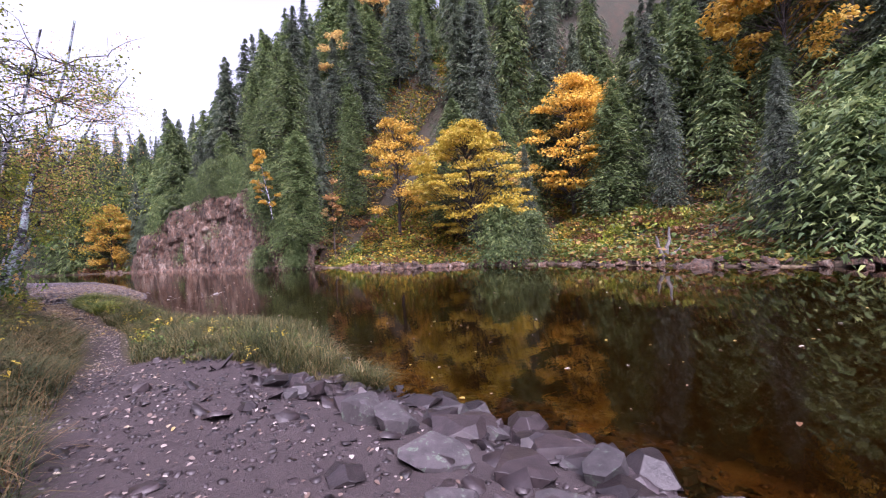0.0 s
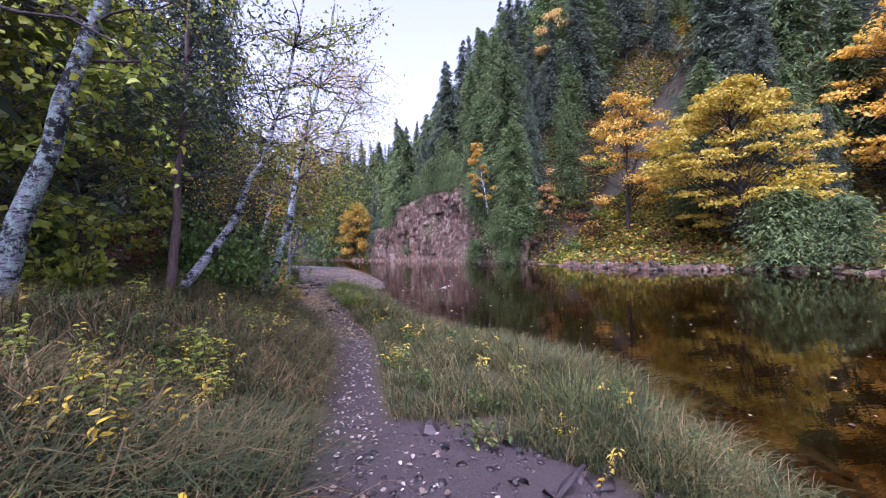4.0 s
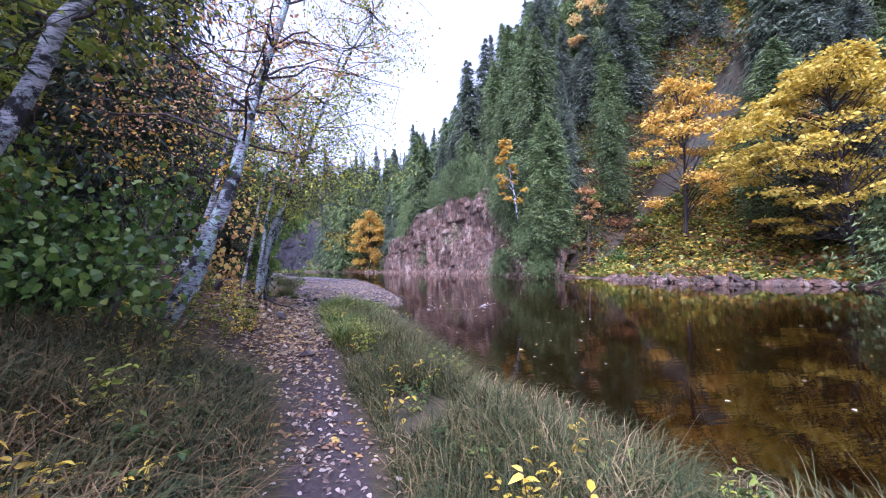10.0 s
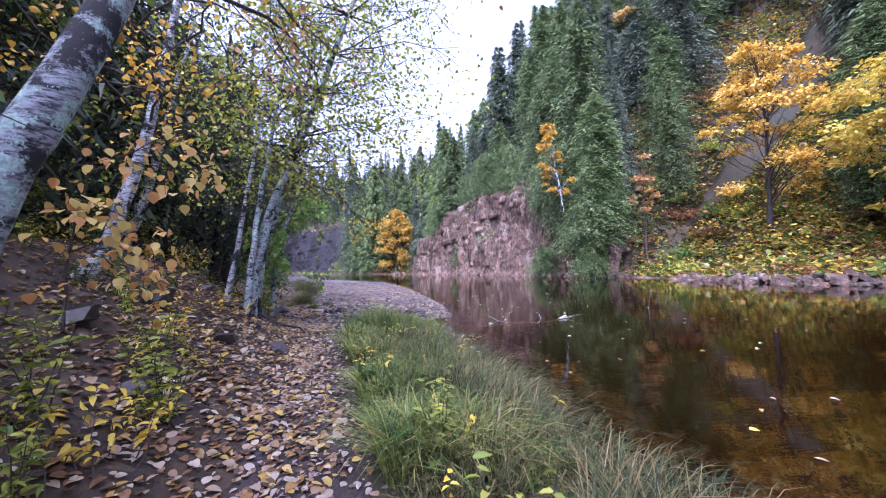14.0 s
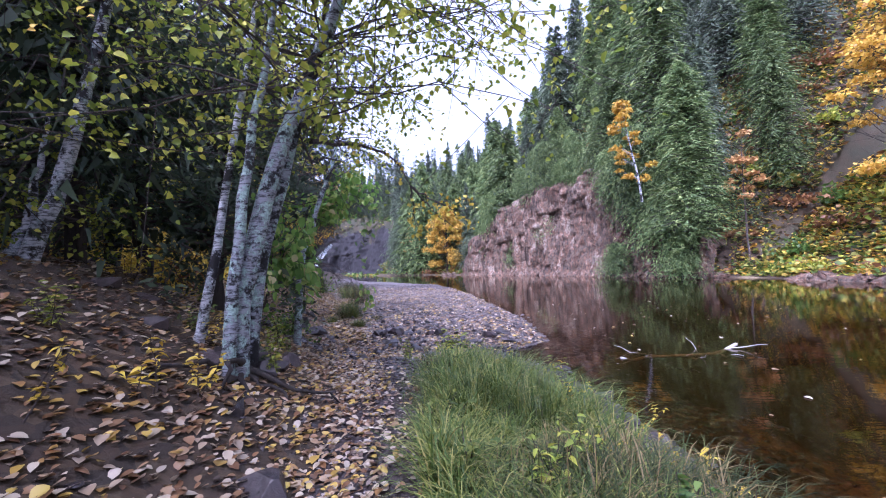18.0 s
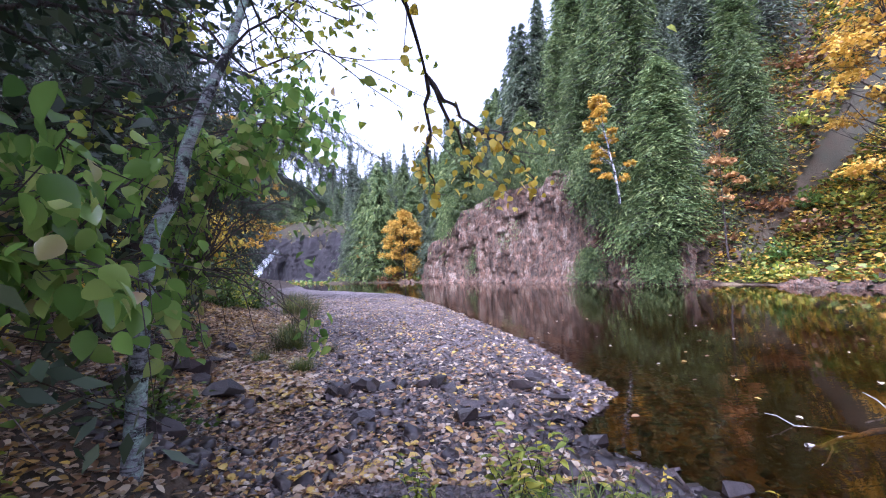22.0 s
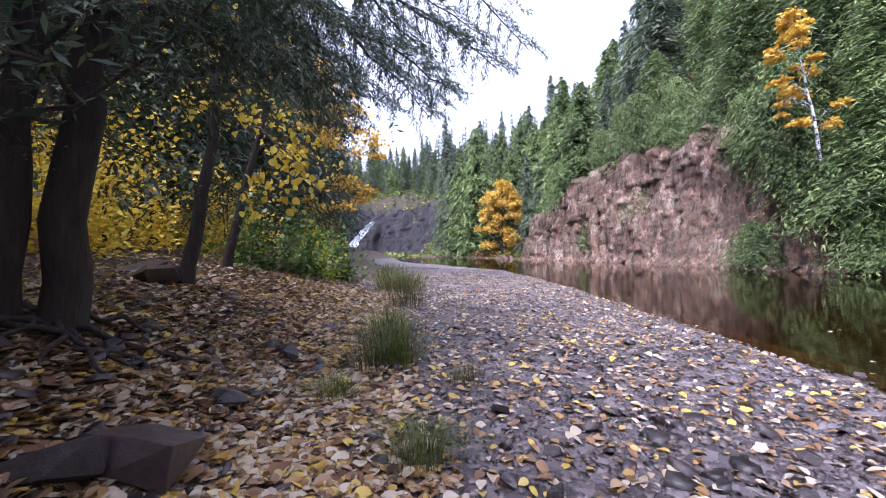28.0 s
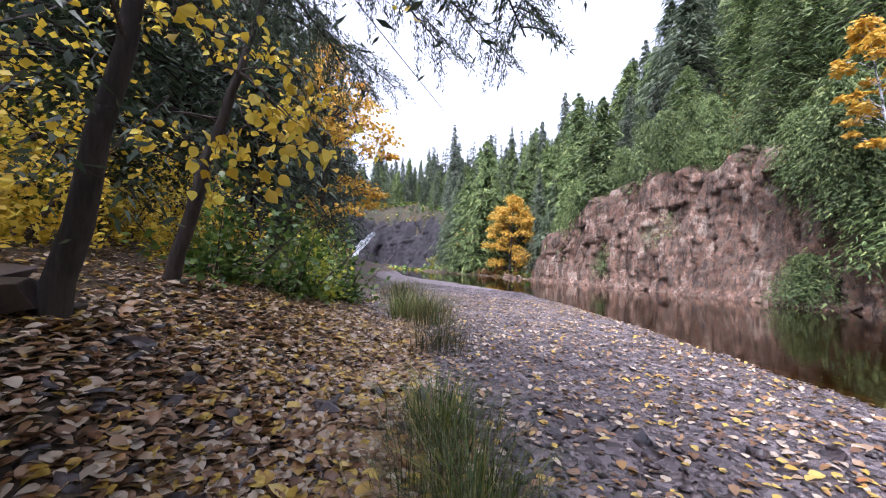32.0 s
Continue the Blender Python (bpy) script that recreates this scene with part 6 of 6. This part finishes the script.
def tuft_mesh(name, seed, h, r0, n, mat, thin=0.004):
    r = np.random.default_rng(seed)
    x, y = r.normal(0, r0, n), r.normal(0, r0, n)
    a = np.arctan2(y, x) + r.normal(0, 0.6, n)
    hh = h * r.uniform(0.5, 1.2, n)
    out = hh * np.abs(r.normal(0.55, 0.35, n))
    o, w = np.c_[np.cos(a), np.sin(a)], thin * r.uniform(0.7, 1.4, n)
    side = np.c_[-o[:, 1], o[:, 0], np.zeros(n)]
    rows = []
    for t, k in ((0, 1.0), (0.45, 0.9), (0.8, 0.6)):
        c = np.c_[x + o[:, 0] * out * t ** 2, y + o[:, 1] * out * t ** 2, hh * (t - 0.3 * t ** 3) - 0.03]
        rows += [c + side * (w * k)[:, None], c - side * (w * k)[:, None]]
    rows.append(np.c_[x + o[:, 0] * out, y + o[:, 1] * out, hh * 0.62])
    tri = np.array([[0, 1, 2], [1, 3, 2], [2, 3, 4], [3, 5, 4], [4, 5, 6]])
    return mesh_of(name, np.stack(rows, 1).reshape(-1, 3), (np.arange(n)[:, None, None] * 7 + tri[None]).reshape(-1, 3), mat)


TUFTS = [tuft_mesh("tuft", 800, 0.6, 0.17, 420, L_SEDGE, 0.003), tuft_mesh("tuft", 801, 0.62, 0.2, 420, L_GRASS, 0.0024), tuft_mesh("tuft", 802, 0.5, 0.19, 320, L_STRAW, 0.0024)]
for x, y, k, s in ((-3.1, 30.7, 0, 0.9), (-3.25, 31.1, 2, 1.0), (-2.95, 30.4, 0, 0.6), (-3.2, 30.3, 2, 0.8), (-3.35, 31.7, 0, 1.0), (-2.4, 28.3, 0, 0.55), (-2.45, 28.2, 2, 0.4), (-3.6, 34.6, 2, 1.2), (-4.0, 36.5, 1, 1.3), (-4.2, 38.2, 2, 1.5), (-5.0, 39.5, 1, 1.6), (-5.6, 42, 2, 1.7), (-4.6, 37.4, 0, 1.2), (-0.3, 22.3, 0, 0.9), (0.1, 21.9, 0, 1.0), (0.35, 21.2, 0, 0.9), (-0.15, 21.4, 0, 0.9), (0.2, 22.8, 0, 0.7), (-0.5, 23.3, 1, 0.5), (-2.2, 29.9, 2, 0.5), (-3.3, 29.3, 0, 0.5), (2.6, 9.6, 1, 0.9), (3.2, 10.6, 1, 0.9), (2.9, 12.0, 1, 0.9), (3.6, 9.0, 1, 0.8), (2.2, 13.0, 1, 0.8), (2.0, 11.2, 1, 0.7), (3.9, 10.2, 2, 0.9), (2.4, 8.6, 0, 0.8)):
    ob = new("grass_tuft", TUFTS[k])
    ob.matrix_world = pose(*gz(x, y, 0.0), 0, 0, 47 * x)
    ob.scale = (s, s, s)
    tagged(ob, ("bright green sedge tuft", "tall seeding grass tuft", "dry straw-coloured grass tuft")[k] + " among the stones", "grass", "grass tufts")

# Driftwood in the shallows
drift_rng = np.random.default_rng(23)
drift = thing("fallen_branch", "bleached forked branch lying in the river", "branch", (3.6, 25.0, 0.0))
main = bent((-1.0, -0.15, 0.02), (1.25, 0.3, 0.06), 10, 0.03, drift_rng)
part("stem", mesh_of("drift_stem", *tube(main, np.linspace(0.018, 0.03, 10), 7), M_DEAD, True), drift)
for k, (i, tip) in enumerate(((3, (-0.9, 0.35, 0.12)), (5, (0.2, -0.5, 0.1)), (6, (0.5, 0.55, 0.16)), (8, (1.5, -0.1, 0.12)), (7, (0.9, -0.35, 0.02)), (2, (-1.2, -0.45, 0.0)))):
    part("twig", mesh_of("drift_twig", *tube(bent(main[i], tip, 6, 0.03, drift_rng), np.linspace(0.014, 0.004, 6), 5), M_DEAD, True), drift)
snag = thing("dead_tree", "weathered grey stump with leaning broken stems", "tree", (29.6, 13.4, 0.4))
for k, tip in enumerate(((-0.4, 0.2, 1.5), (0.5, -0.3, 2.1), (0.1, 0.5, 1.2), (1.1, -0.8, 0.8))):
    part("stem", mesh_of("snag_stem", *tube(bent((0.1 * k, 0, -0.3), tip, 7, 0.06, drift_rng), np.linspace(0.2, 0.06, 7) * (1 if k < 2 else 0.6), 8), M_STUMP, True), snag)
for k in range(7):
    a = k * 0.9
    part("root", mesh_of("snag_root", *tube(bent((0, 0, 0.2), (1.3 * math.cos(a), 1.3 * math.sin(a), -0.25), 6, 0.06, drift_rng), np.linspace(0.13, 0.04, 6), 6), M_BARK, True), snag)
# Roots of the three-stemmed birch and of the hemlocks
for (x, y), n_, reach_ in (((-2.1, 21.55), 6, 0.8), ((-5.2, 28.7), 7, 1.2), ((-5.45, 28.45), 5, 1.0)):
    base_ob = thing("tree_roots", "bare twisting roots over the stony bank", "root", gz(x, y, 0.0))
    for k in range(n_):
        a = -1.9 + 3.4 * k / n_
        L = reach_ * drift_rng.uniform(0.6, 1.2)
        ex, ey = x + L * math.cos(a), y + L * math.sin(a)
        tip = np.array(gz(ex, ey, -0.03)) - np.array(gz(x, y, 0.0))
        part("root", mesh_of("root", *tube(bent((0, 0, 0.06), tip, 8, 0.04, drift_rng, -0.01), np.linspace(0.03, 0.008, 8), 7), M_BARK, True), base_ob)
# Great slabs beside the trunks
for x, y, s, turn, k in ((-6.35, 30.95, 0.85, 20, 0), (-6.9, 31.4, 0.8, 70, 4), (-3.75, 27.75, 0.55, 10, 1), (-3.1, 27.0, 0.45, 50, 2), (-1.75, 19.5, 0.4, 0, 0), (-2.45, 19.5, 0.36, 40, 3), (-2.3, 18.1, 0.34, 80, 5), (-1.35, 20.3, 0.3, 10, 2)):
    rock(BLOCKS[k], x, y, s, "large flat dark slab at the foot of the trees", "great slabs", turn, 0.25, 14)
rock(BLOCKS[0], -0.25, 16.45, 0.34, "pale flat slab set in the path", "stones in the path", 15, 0.42, 3)
